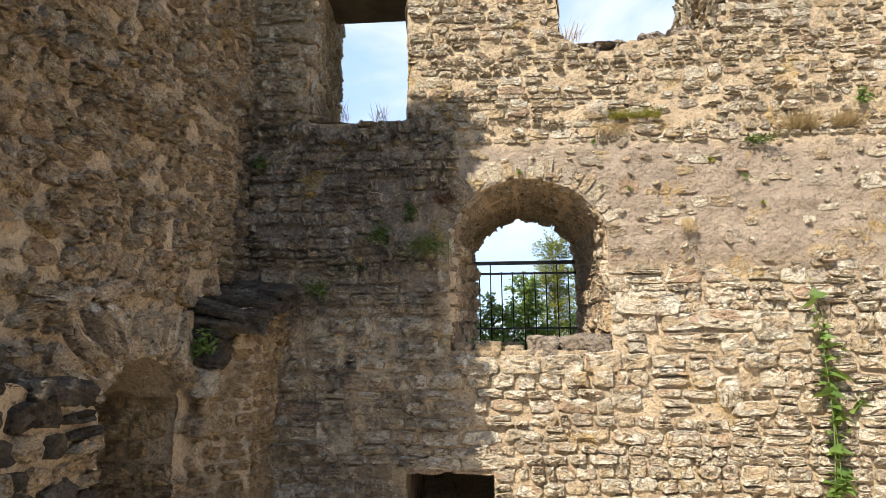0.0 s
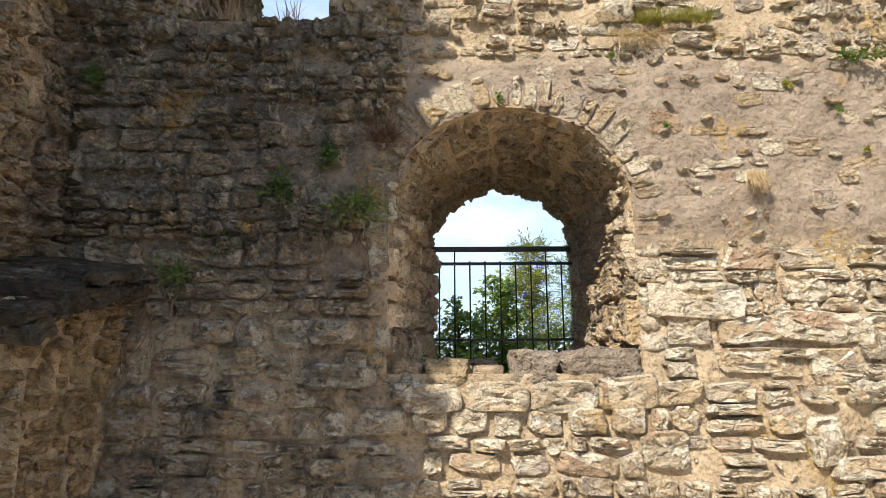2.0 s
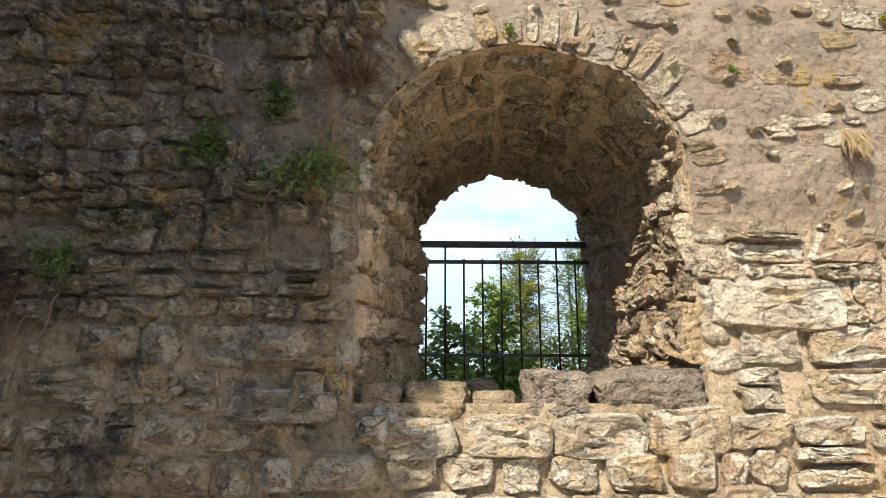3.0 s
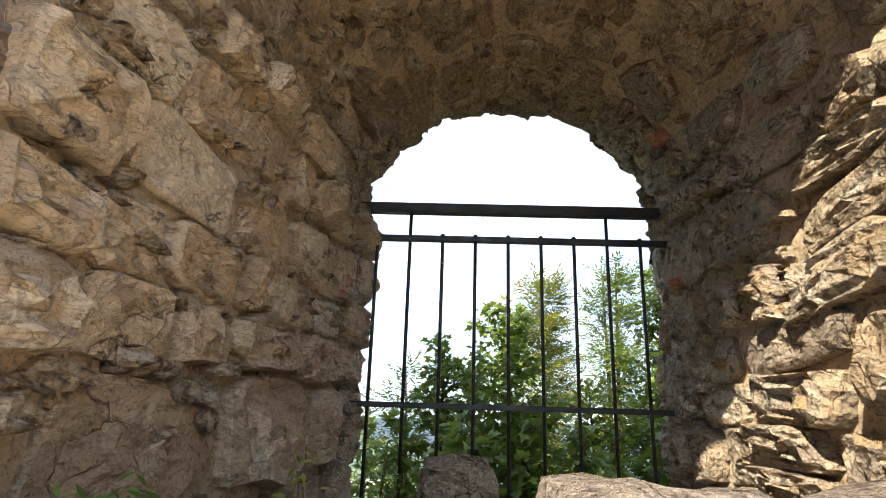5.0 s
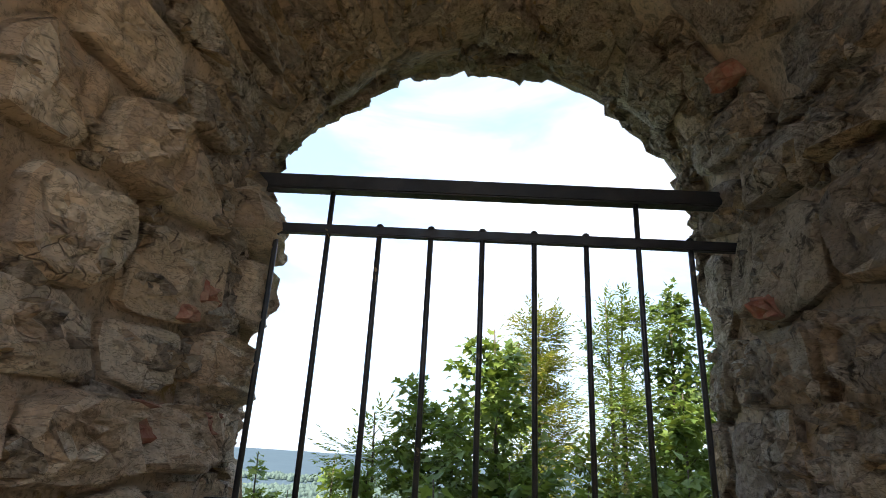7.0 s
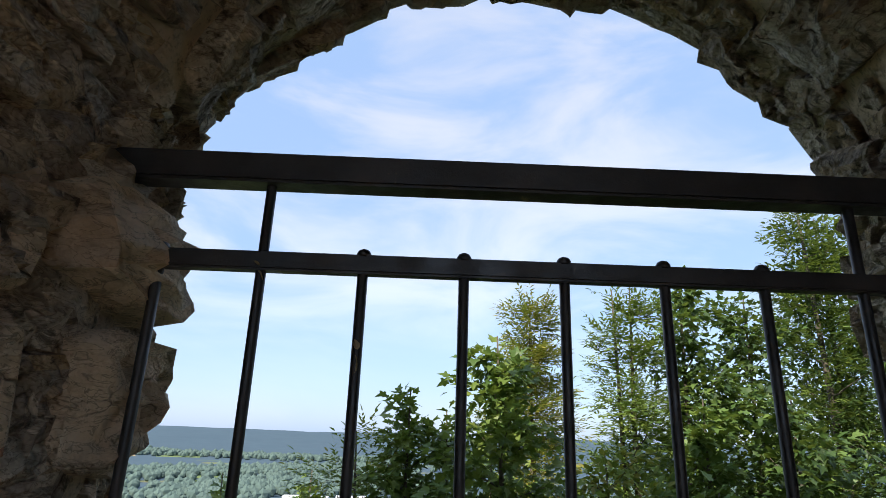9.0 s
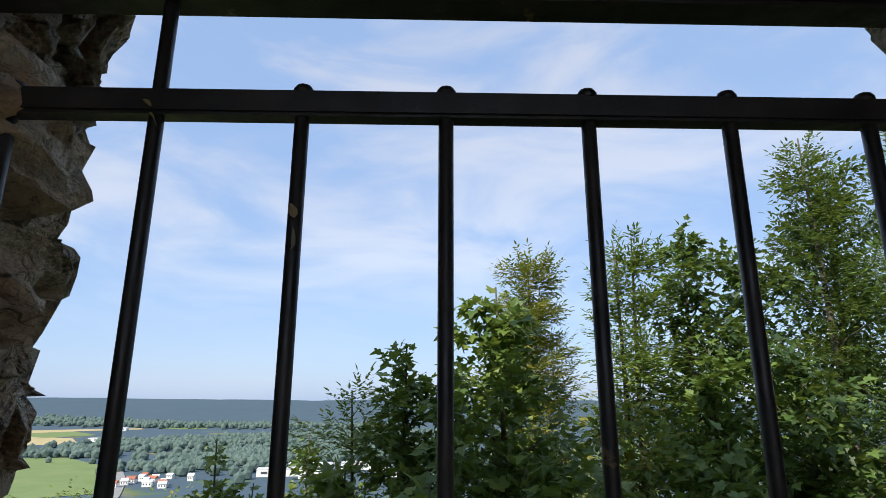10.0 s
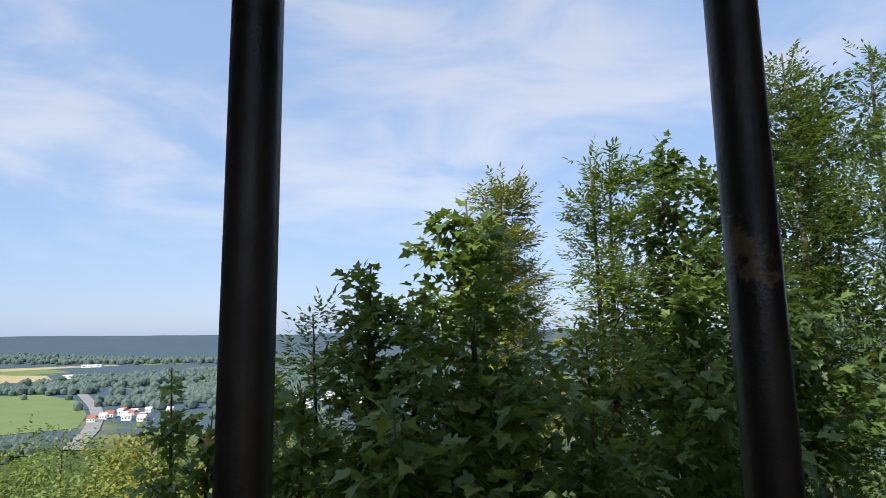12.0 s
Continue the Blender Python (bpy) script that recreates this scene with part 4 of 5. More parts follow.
for v, f in fan:
    ob = new("voussoir", mesh_of("voussoir", v, f, stone_vault, True, 24))
    ob.parent = wall_west

def passage_map(u, v, h):
    p = Vector((WEST - u, ARCH_Y + ARCH_HALF + 0.035, v))
    return p - Vector((0, h + 0.012 * fbm(p.x * 9, 2, p.z * 9, 3), 0))


# long courses along the side of the passage
for cu, cv, w, h in courses(0.03, 1.5, 0.1, 1.6, (0.11, 0.20), (0.22, 0.5), rng, 0.03):
    if cu > 0.08:
        v, f = stone_shape(block(cu, cv, w - 0.02, h - 0.02, rng, 12, 0.08, 0.4, rng.gauss(0, 0.03)), passage_map, rng.uniform(0.03, 0.07), rng, 3)
        ob = new("stone", mesh_of("stone", v, f, stone_ochre, True, 24))
        ob.parent = wall_west

# ---- broken pier in the corner, with a sloping cap of dark slabs ----
pier = tagged(set_out(new("wall_pier"), 0.11), "broken vault springer in the corner, orange rubble under dark sloping slabs", "wall pier", kind="structure")


def pier_top(x, y):
    return 2.46 - 0.30 * max(0.0, (-1.75 - y) / 0.7) ** 1.4


def pier_map(u, v, h):
    """u runs round the pier's faces from the wall of the passage to the window wall, v is height."""
    over = 0.10 * max(0.0, (v - 1.6) / 0.8) ** 1.5
    if u < 0.42:
        p, way = Vector((WEST + u, -2.34 + 0.5 * max(0, u - 0.1) - over * 0.5, v)), Vector((0.45, -0.9, 0)).normalized()
    else:
        p, way = Vector((WEST + 0.34 + over, -2.18 + (u - 0.42), v)), Vector((0.97, -0.25, 0)).normalized()
    return p + way * (h + 0.04 * fbm(p.x * 4, p.y * 4, p.z * 4, 4) + 0.015 * fbm(p.x * 14, p.y * 14, p.z * 14, 3))


def pier_limit(u):
    p = pier_map(u, 2.0, 0)
    return pier_top(p.x, p.y)


v, f = [], []
for i in range(31):
    u = 1.14 * i / 30
    for j in range(51):
        v.append(pier_map(u, -0.1 + (pier_limit(u) + 0.1) * j / 50, 0))
f = [(i * 51 + j, (i + 1) * 51 + j, (i + 1) * 51 + j + 1, i * 51 + j + 1) for i in range(30) for j in range(50)]
solid("mortar_face", v, f, mortar_brown, pier)
v = [Vector((WEST - 0.05 + 0.55 * i / 10, -2.4 + 0.95 * j / 20, 0)) for i in range(11) for j in range(21)]
for p in v:
    p.z = pier_top(p.x, p.y) - 0.02 + 0.03 * fbm(p.x * 6, p.y * 6, 0, 3)
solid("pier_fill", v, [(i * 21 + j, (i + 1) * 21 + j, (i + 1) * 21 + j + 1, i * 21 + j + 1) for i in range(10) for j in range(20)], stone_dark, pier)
pier_stones = []
for cu, cv, w, h in courses(0.02, 1.1, 0.0, 2.3, (0.06, 0.13), (0.08, 0.22), rng, 0.06):
    if 0.02 < cu < 1.08 and cv < pier_limit(cu) - 0.05:
        o = block(cu, cv, w * rng.uniform(0.75, 0.95), h * rng.uniform(0.75, 0.95), rng, 10, 0.2, 0.6, rng.gauss(0, 0.2))
        pier_stones.append(stone_shape(o, pier_map, rng.uniform(0.01, 0.05), rng, 3))
for v, f in pier_stones:
    ob = new("stone", mesh_of("stone", v, f, stone_ochre, True, 24))
    ob.parent = pier
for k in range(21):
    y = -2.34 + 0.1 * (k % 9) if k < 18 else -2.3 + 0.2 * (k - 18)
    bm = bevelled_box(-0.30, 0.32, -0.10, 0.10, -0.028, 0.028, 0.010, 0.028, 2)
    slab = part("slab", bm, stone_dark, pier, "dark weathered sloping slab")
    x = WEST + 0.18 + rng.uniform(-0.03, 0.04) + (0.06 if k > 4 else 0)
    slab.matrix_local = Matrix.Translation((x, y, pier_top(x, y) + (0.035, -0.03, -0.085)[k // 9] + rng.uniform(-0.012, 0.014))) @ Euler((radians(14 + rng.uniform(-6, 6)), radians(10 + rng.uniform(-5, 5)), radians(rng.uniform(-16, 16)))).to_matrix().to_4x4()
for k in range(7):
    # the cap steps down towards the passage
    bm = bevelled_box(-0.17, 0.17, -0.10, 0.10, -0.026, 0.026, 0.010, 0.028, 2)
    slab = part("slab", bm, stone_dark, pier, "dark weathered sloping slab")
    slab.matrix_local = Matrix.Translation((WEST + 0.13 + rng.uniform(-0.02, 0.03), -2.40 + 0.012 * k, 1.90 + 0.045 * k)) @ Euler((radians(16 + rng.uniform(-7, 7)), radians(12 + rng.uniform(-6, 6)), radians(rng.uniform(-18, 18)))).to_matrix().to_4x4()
rock("white_rock", (WEST + 0.12, -2.37, 1.74), (0.22, 0.2, 0.24), stone_pale, "", "", 91.0, pier)
rock("corbel_stone", (WEST + 0.10, -2.34, 1.42), (0.24, 0.24, 0.14), stone_brown, "", "", 93.0, pier)

# ---- stump of a broken wall before the passage ----
stump = tagged(set_out(new("wall_stump"), 0.30), "broken stump of a rubble wall with a dark lichen-covered top", "wall stump", kind="structure")


def stump_top(y):
    return 1.66 - 0.22 * max(0.0, y + 4.4) + 0.05 * fbm(y * 4, 1, 1, 3)


def stump_map(u, v, h):
    if u < 0.9:
        p, way = Vector((WEST + 0.33, -4.72 + u, v)), Vector((1, 0.1, 0)).normalized()
    else:
        p, way = Vector((WEST + 0.33 - (u - 0.9), -3.82, v)), Vector((0.2, 1, 0)).normalized()
    return p + way * (h + 0.04 * fbm(p.x * 4, p.y * 4, p.z * 4, 4))


v = [stump_map(1.25 * i / 30, -0.1 + (stump_top(-4.72 + min(0.9, 1.25 * i / 30)) + 0.1) * j / 40, 0) for i in range(31) for j in range(41)]
solid("mortar_face", v, [(i * 41 + j, (i + 1) * 41 + j, (i + 1) * 41 + j + 1, i * 41 + j + 1) for i in range(30) for j in range(40)], mortar_brown, stump)
v = [Vector((WEST - 0.02 + 0.37 * i / 8, -4.72 + 0.92 * j / 24, 0)) for i in range(9) for j in range(25)]
for p in v:
    p.z = stump_top(p.y) + 0.03 * fbm(p.x * 7, p.y * 7, 0, 3)
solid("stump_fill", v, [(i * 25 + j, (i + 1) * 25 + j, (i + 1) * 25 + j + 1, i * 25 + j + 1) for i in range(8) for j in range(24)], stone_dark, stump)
for cu, cv, w, h in courses(0.02, 1.24, 0.0, 1.7, (0.08, 0.16), (0.1, 0.26), rng, 0.06):
    if 0.05 < cu < 1.22 and cv < stump_top(-4.72 + min(0.9, cu)) - 0.03:
        v, f = stone_shape(block(cu, cv, w * 0.9, h * 0.9, rng, 10, 0.2, 0.6, rng.gauss(0, 0.25)), stump_map, rng.uniform(0.02, 0.06), rng, 3)
        ob = new("stone", mesh_of("stone", v, f, stone_dark if rng.random() < 0.35 or cv > 1.5 else stone_brown, True, 24))
        ob.parent = stump
for k in range(8):
    y = -4.62 + 0.1 * k
    rock("cap_stone", (WEST + 0.2 + rng.uniform(-0.08, 0.1), y, stump_top(y) + 0.02), (rng.uniform(0.2, 0.34), rng.uniform(0.14, 0.24), rng.uniform(0.1, 0.16)), stone_dark, "", "", 120.0 + k * 3, stump, 0.35)

# stones of the upper openings' jambs
def upper_jamb(u, v, h):
    k = (u - FACE) / (OUTER - FACE)
    return Vector((UPPER[0] + (UPPER_BACK[0] - UPPER[0]) * k + h + 0.02 * fbm(u * 4, v * 4, 0, 3), u, v))


def breach_jamb(u, v, h):
    k = (u - FACE) / (OUTER - FACE)
    return Vector((BREACH[1] + (BREACH_BACK[1] - BREACH[1]) * k - h - 0.02 * fbm(u * 4, v * 4, 0, 3), u, v))


for mapped, low in ((upper_jamb, 4.20), (breach_jamb, 4.92)):
    for cu, cv, w, h in courses(FACE + 0.01, OUTER - 0.05, low, 6.4, (0.09, 0.18), (0.14, 0.34), rng, 0.02):
        if FACE < cu < OUTER:
            v, f = stone_shape(block(cu, cv, w * 0.95, h * 0.95, rng, 11, 0.12, 0.45), mapped, rng.uniform(0.03, 0.07), rng, 3)
            ob = new("stone", mesh_of("stone", v, f, stone_pale, True, 24))
            ob.parent = wall_north
for k, (x, z, w) in enumerate(((0.62, 4.84, 0.16), (0.86, 4.86, 0.14), (1.16, 4.92, 0.3), (1.42, 4.96, 0.26), (1.68, 4.92, 0.3))):
    rock("sill_stone", (x, FACE + 0.14, z), (w, 0.3, 0.16), stone_grey, "", "", 400.0 + 9 * k, wall_north, 0.35)

# timber lintel over the upper window
bm = bevelled_box(UPPER[0] - 0.3, UPPER[1] + 0.12, -1.45, -0.3, 5.93, 6.16, 0.012, 0.01, 2)
part("window_lintel", bm, wood_dark, wall_north, "dark old timber lintel")


# ---- land beyond the window ----
VALLEY = -100.0


def land(x, y):
    """Height of the ground outside: a steep castle hill, a wide valley, wooded hills on the horizon."""
    r = math.hypot(max(0.0, abs(x) - 6.0) if y < 1.0 else x, max(0.0, y - 1.0, -11.0 - y))
    hill = -1.2 - 0.55 * r if r < 60 else -34.2 - 0.30 * (r - 60)
    far = max(0.0, min(1.0, (r - 2350) / 1500))
    ridge = 96 * far * far * (3 - 2 * far) * (0.93 + 0.16 * fbm(x / 700, y / 700, 7.7, 4))
    return max(hill, VALLEY + ridge) + (0.15 * fbm(x * 0.5, y * 0.5, 0, 3) if r < 60 else 0)


rings = [0.0] + [1.5 * 1.10 ** k for k in range(86)]
rings = [r for r in rings if r < 4700]
spokes = 260
v, f = [], []
for r in rings:
    for k in range(spokes + 1):
        a = 2 * math.pi * k / spokes
        x, y = r * math.cos(a), OUTER + r * math.sin(a)
        v.append((x, y, land(x, y)))
for i in range(len(rings) - 1):
    for k in range(spokes):
        f.append((i * (spokes + 1) + k, (i + 1) * (spokes + 1) + k, (i + 1) * (spokes + 1) + k + 1, i * (spokes + 1) + k + 1))
nd = Nodes("valley_land")
meadow = nd.mix(nd.span(nd.noise(0.004, 4.0, 0.6), 0.42, 0.55), (0.10, 0.15, 0.055), (0.19, 0.19, 0.10))
px, py, pz = nd.axes()
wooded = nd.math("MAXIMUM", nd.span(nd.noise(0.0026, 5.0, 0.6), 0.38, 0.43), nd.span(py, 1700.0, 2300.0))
# Haze is painted into the distant woods as a blue base tint.
trees_hazed = nd.mix(nd.noise(0.012, 4.0, 0.7), (0.055, 0.085, 0.115), (0.080, 0.120, 0.150))
colour = nd.mix(wooded, meadow, trees_hazed)
slope = nd.mix(nd.span(nd.noise(0.35, 6.0, 0.7), 0.35, 0.65), (0.035, 0.055, 0.018), (0.09, 0.12, 0.035))
near_hill = nd.math("MAXIMUM", nd.math("MULTIPLY", nd.span(pz, -96.0, -88.0), nd.span(py, 900.0, 600.0)), nd.span(py, 640.0, 540.0))
colour = nd.mix(near_hill, colour, slope)
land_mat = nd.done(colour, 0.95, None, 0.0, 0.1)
ground = tagged(solid("ground", v, f, land_mat, None, "", True), "green valley with fields and wooded hills below the castle, far woods tinted blue for haze", "landscape", kind="structure")


def far_patch(name, outline, material, lift, label):
    return tagged(solid(name, [(x, y, VALLEY + lift) for x, y in outline], [tuple(range(len(outline)))], material, ground), label)


field_green = make_plain("mown_green_field", (0.13, 0.19, 0.065), (0.17, 0.22, 0.085), 0.02, 0.95, 0.0)
field_tan = make_plain("harvested_field", (0.36, 0.30, 0.15), (0.44, 0.36, 0.20), 0.02, 0.95, 0.0)
asphalt = make_plain("pale_road", (0.22, 0.22, 0.22), (0.28, 0.28, 0.28), 0.05, 0.9, 0.0)
far_patch("field", ((-450, 640), (-364, 690), (-411, 800), (-503, 960), (-639, 1090), (-800, 1060)), field_green, 0.5, "bright mown green field")
far_patch("field", ((-960, 1320), (-798, 1401), (-930, 1600), (-1240, 1700)), field_tan, 0.5, "pale harvested field")
far_patch("field", ((-1220, 1760), (-1061, 1960), (-953, 2040), (-1080, 2250), (-1229, 2300), (-1480, 2167)), field_tan, 0.5, "pale harvested field")
far_patch("field", ((-1000, 1600), (-930, 1720), (-1100, 1900), (-1220, 1740)), field_green, 0.7, "green field")
far_patch("field", ((-493, 1278), (-400, 1275), (-480, 1500), (-590, 1460)), field_green, 0.5, "green field")
far_patch("field", ((-900, 2060), (-760, 2080), (-860, 2330), (-1010, 2330)), field_green, 0.5, "green field")
v = []
way_points = [(-300, 560), (-340, 672), (-392, 790), (-443, 882), (-527, 1018), (-627, 1178), (-737, 1349), (-840, 1470)]
for k, (x, y) in enumerate(way_points):
    w = 9
    v += [(x - w, y, VALLEY + 1.0), (x + w, y, VALLEY + 1.0)]
tagged(solid("road", v, [(2 * k, 2 * k + 1, 2 * k + 3, 2 * k + 2) for k in range(len(way_points) - 1)], asphalt), "pale country road winding through the valley", "road", kind="structure")

# far woods: many small crowns, too many to count, haze toned into their colour
rng = random.Random(5)
wood_haze_mat = make_plain("far_wood_crowns_hazed", (0.070, 0.108, 0.098), (0.095, 0.138, 0.120), 0.03, 0.95, 0.0, by_piece=0.25)
crown_bm = bmesh.new()
bmesh.ops.create_icosphere(crown_bm, subdivisions=1, radius=1.0)
crown_v = [p.co.copy() for p in crown_bm.verts]
crown_f = [tuple(p.index for p in g.verts) for g in crown_bm.faces]
crown_bm.free()
WOODS = (((-860, 1130), (-560, 1100), 26, 200), ((-370, 930), (-330, 1150), 70, 420), ((-360, 1000), (-60, 1300), 190, 700), ((-720, 560), (-330, 540), 35, 260),
         ((-700, 1250), (-150, 1700), 170, 900), ((-1500, 2300), (-100, 2150), 110, 800), ((100, 700), (900, 1400), 260, 700), ((-1050, 1500), (-1300, 1900), 40, 160))
made = []
for (x0, y0), (x1, y1), spread, count in WOODS:
    for k in range(count):
        t = rng.random()
        x, y = x0 + (x1 - x0) * t + rng.gauss(0, spread * 0.4), y0 + (y1 - y0) * t + rng.gauss(0, spread * 0.55)
        s = rng.uniform(3.5, 7) * (1 + y / 3000)
        made.append(([Vector((x + p.x * s * rng.uniform(0.8, 1.2), y + p.y * s, land(x, y) + s * 0.75 + p.z * s * 1.1)) for p in crown_v], crown_f))
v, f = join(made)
tagged(solid("far_woods", v, f, wood_haze_mat), "woods in the valley, toned blue-green to stand for haze", "woods", kind="stuff")

# houses and halls of the village
white_wall = make_plain("white_render", (0.72, 0.71, 0.68), (0.80, 0.79, 0.76), 0.3, 0.9, 0.0)
roof_red = make_plain("red_roof_tiles", (0.30, 0.11, 0.07), (0.36, 0.15, 0.10), 0.3, 0.9, 0.0)
roof_grey = make_plain("grey_sheet_roof", (0.50, 0.50, 0.50), (0.60, 0.60, 0.60), 0.3, 0.7, 0.0)
window_dark = make_plain("dark_window", (0.05, 0.06, 0.07), (0.07, 0.08, 0.09), 1.0, 0.3, 0.0)


def house(x, y, w, d, h, turn, roof_mat, flat):
    ob = empty("warehouse" if flat else "house", "white flat-roofed hall in the valley" if flat else "small white house with a pitched roof in the valley", "hall" if flat else "house", (x, y, VALLEY), "halls in the valley" if flat else "houses in the valley")
    ob.rotation_euler = (0, 0, turn)
    part("wall", bevelled_box(-w / 2, w / 2, -d / 2, d / 2, 0, h, 0), white_wall, ob)
    if flat:
        part("roof", bevelled_box(-w / 2 - 0.3, w / 2 + 0.3, -d / 2 - 0.3, d / 2 + 0.3, h, h + 0.8, 0), roof_mat, ob)
    else:
        e = 0.6
        rv = [(-w / 2 - e, -d / 2 - e, h), (w / 2 + e, -d / 2 - e, h), (w / 2 + e, d / 2 + e, h), (-w / 2 - e, d / 2 + e, h), (-w / 2 - e, 0, h + d * 0.42), (w / 2 + e, 0, h + d * 0.42)]
        solid("roof", rv, [(0, 1, 5, 4), (2, 3, 4, 5), (0, 4, 3), (1, 2, 5), (3, 2, 1, 0)], roof_mat, ob)
    for k in range(3):
        c = -w / 2 + w * (k + 0.5) / 3
        part("window", bevelled_box(c - w * 0.07, c + w * 0.07, -d / 2 - 0.12, -d / 2 + 0.1, h * 0.4, h * 0.75, 0), window_dark, ob)


for k in range(14):
    house(-352 + rng.uniform(-22, 26) + (k // 8) * 22, 735 + 12 * (k % 8) + rng.uniform(-4, 4), rng.uniform(7, 12), rng.uniform(6, 9), rng.uniform(4, 6), rng.uniform(-0.3, 0.3), roof_red if k % 3 == 0 else roof_grey, False)
for x, y, w, d, h in ((-205, 850, 60, 26, 9), (-165, 900, 50, 30, 10), (-150, 830, 46, 24, 8), (-110, 930, 44, 30, 9), (-40, 850, 50, 26, 9), (-190, 930, 40, 22, 8), (-800, 1480, 40, 18, 8), (-1010, 1980, 60, 24, 8)):
    house(x, y, w, d, h, rng.uniform(-0.2, 0.2), roof_grey, True)

# ---- leaves ----
MAPLE = [(0, 0), (0.22, -0.10), (0.40, -0.02), (0.34, 0.16), (0.56, 0.30), (0.52, 0.44), (0.28, 0.46), (0.20, 0.66), (0, 1.0),
         (-0.20, 0.66), (-0.28, 0.46), (-0.52, 0.44), (-0.56, 0.30), (-0.34, 0.16), (-0.40, -0.02), (-0.22, -0.10)]
SLIM = [(0, 0), (0.13, 0.25), (0.15, 0.5), (0.08, 0.8), (0, 1.0), (-0.08, 0.8), (-0.15, 0.5), (-0.13, 0.25)]
OVAL = [(0, 0), (0.26, 0.2), (0.33, 0.5), (0.18, 0.82), (0, 1.0), (-0.18, 0.82), (-0.33, 0.5), (-0.26, 0.2)]
BLADE = [(0.009, 0), (0.013, 0.4), (0.009, 0.75), (0, 1.0), (-0.009, 0.75), (-0.013, 0.4), (-0.009, 0)]


def leaf_shape(outline, fold=0.12, droop=0.15):
    verts = [(0.0, 0.4, 0.0)] + [(x, y, abs(x) * fold * 2 - droop * y * y) for x, y in outline]
    faces = [(0, 1 + k, 1 + (k + 1) % len(outline)) for k in range(len(outline))]
    return verts, faces


def leaves(places, outline, name, material, parent, label=""):
    """One mesh of leaves: each place is position, way the leaf points, size, twist."""
    lv, lf = leaf_shape(outline)
    verts, faces = [], []
    for at, way, size, twist in places:
        way = way.normalized()
        side = way.cross(Vector((0, 0, 1)))
        side = side.normalized() if side.length > 0.05 else Vector((1, 0, 0))
        up = side.cross(way)
        side, up = side * math.cos(twist) + up * math.sin(twist), up * math.cos(twist) - side * math.sin(twist)
        k = len(verts)
        verts += [at + size * (x * side + y * way + z * up) for x, y, z in lv]
        faces += [tuple(i + k for i in g) for g in lf]
    ob = solid(name, verts, faces, material, parent, label)
    tagged(ob, kind="stuff")
    return ob


def tree(name, label, category, at, top, reach, leaf, size, count, material, seed, wide_at=0.45, low=0.25, ash=False, limbs=16, lean=(0, 0), group="", second=None):
    """A tapered trunk with limbs and a crown of single leaves along the twigs. at: x, y; top: height; reach: the crown's half width."""
    rng = random.Random(seed)
    base = Vector((at[0], at[1], land(at[0], at[1]) - 0.1))
    ob = empty(name, label, category, base, group)
    tall = top - base.z
    spine = [Vector((lean[0] * t + 0.08 * math.sin(3.1 * t + seed), lean[1] * t + 0.06 * math.cos(2.7 * t + seed), tall * t)) for t in [k / 10 for k in range(11)]]

    def on_spine(t):
        k = min(9, int(t * 10))
        return spine[k].lerp(spine[k + 1], t * 10 - k)

    v, f = tube(spine, [0.012 * tall * (1 - 0.93 * k / 10) for k in range(11)], 8)
    solid("trunk", v, f, bark, ob, "", True)
    places, second_places = [], []
    ends = []
    for k in range(limbs):
        t = low + (0.97 - low) * (k + rng.random()) / limbs
        a = k * 2.4 + rng.uniform(-0.5, 0.5)
        shape = min(1.0, (1 - t) / (1 - wide_at)) if t > wide_at else 0.55 + 0.45 * (t - low) / max(0.01, wide_at - low)
        length = reach * (0.30 + 0.70 * shape ** 0.65) * rng.uniform(0.5, 1.2)
        start = on_spine(t)
        way = Vector((math.cos(a), math.sin(a), rng.uniform(0.35, 0.9)))
        pts = [start]
        for m in range(5):
            way += Vector((rng.uniform(-0.22, 0.22), rng.uniform(-0.22, 0.22), rng.uniform(-0.12, 0.16)))
            pts.append(pts[-1] + way.normalized() * length / 5)
        r = 0.0045 * tall * (1 - t) + 0.004
        v, f = tube(pts, [r, r * 0.8, r * 0.6, r * 0.45, r * 0.3, r * 0.15], 6)
        solid("limb", v, f, bark, ob, "", True)
        ends.append((pts, length))
    ends.append((spine[8:], min(0.12 * tall, 0.35 * reach)))
    weights = [max(0.15, e[1]) for e in ends]
    for k in range(count):
        pts, length = rng.choices(ends, weights)[0]
        t = rng.random() ** 0.6 * (len(pts) - 1)
        m = min(len(pts) - 2, int(t))
        spot = pts[m].lerp(pts[m + 1], t - m)
        out_way = (pts[m + 1] - pts[m]).normalized()
        off = Vector((rng.gauss(0, 1), rng.gauss(0, 1), rng.gauss(0, 0.7))).normalized()
        spot = spot + off * rng.random() ** 0.7 * max(0.07, min(0.40, length * 0.5))
        target = places if not second or rng.random() > second[1] else second_places
        if ash:
            way = (off + out_way * 0.8 + Vector((0, 0, 0.25))).normalized()
            side = way.cross(Vector((0, 0, 1))).normalized()
            long = size * rng.uniform(2.2, 3.2)
            for q in range(4):
                p = spot + way * long * (0.25 + 0.22 * q) - Vector((0, 0, 0.10 * long * (q / 3) ** 2))
                for s in (-1, 1):
                    target.append((p, side * s + way * 0.7 + Vector((0, 0, rng.uniform(-0.35, 0.2))), size * rng.uniform(0.8, 1.15), rng.uniform(-0.6, 0.6)))
            target.append((spot + way * long, way, size, rng.uniform(-0.6, 0.6)))
        else:
            way = off * 0.8 + out_way * 0.5 + Vector((0, 0, rng.uniform(-0.75, 0.1)))
            target.append((spot, way, size * rng.uniform(0.6, 1.25), rng.uniform(-0.7, 0.7)))
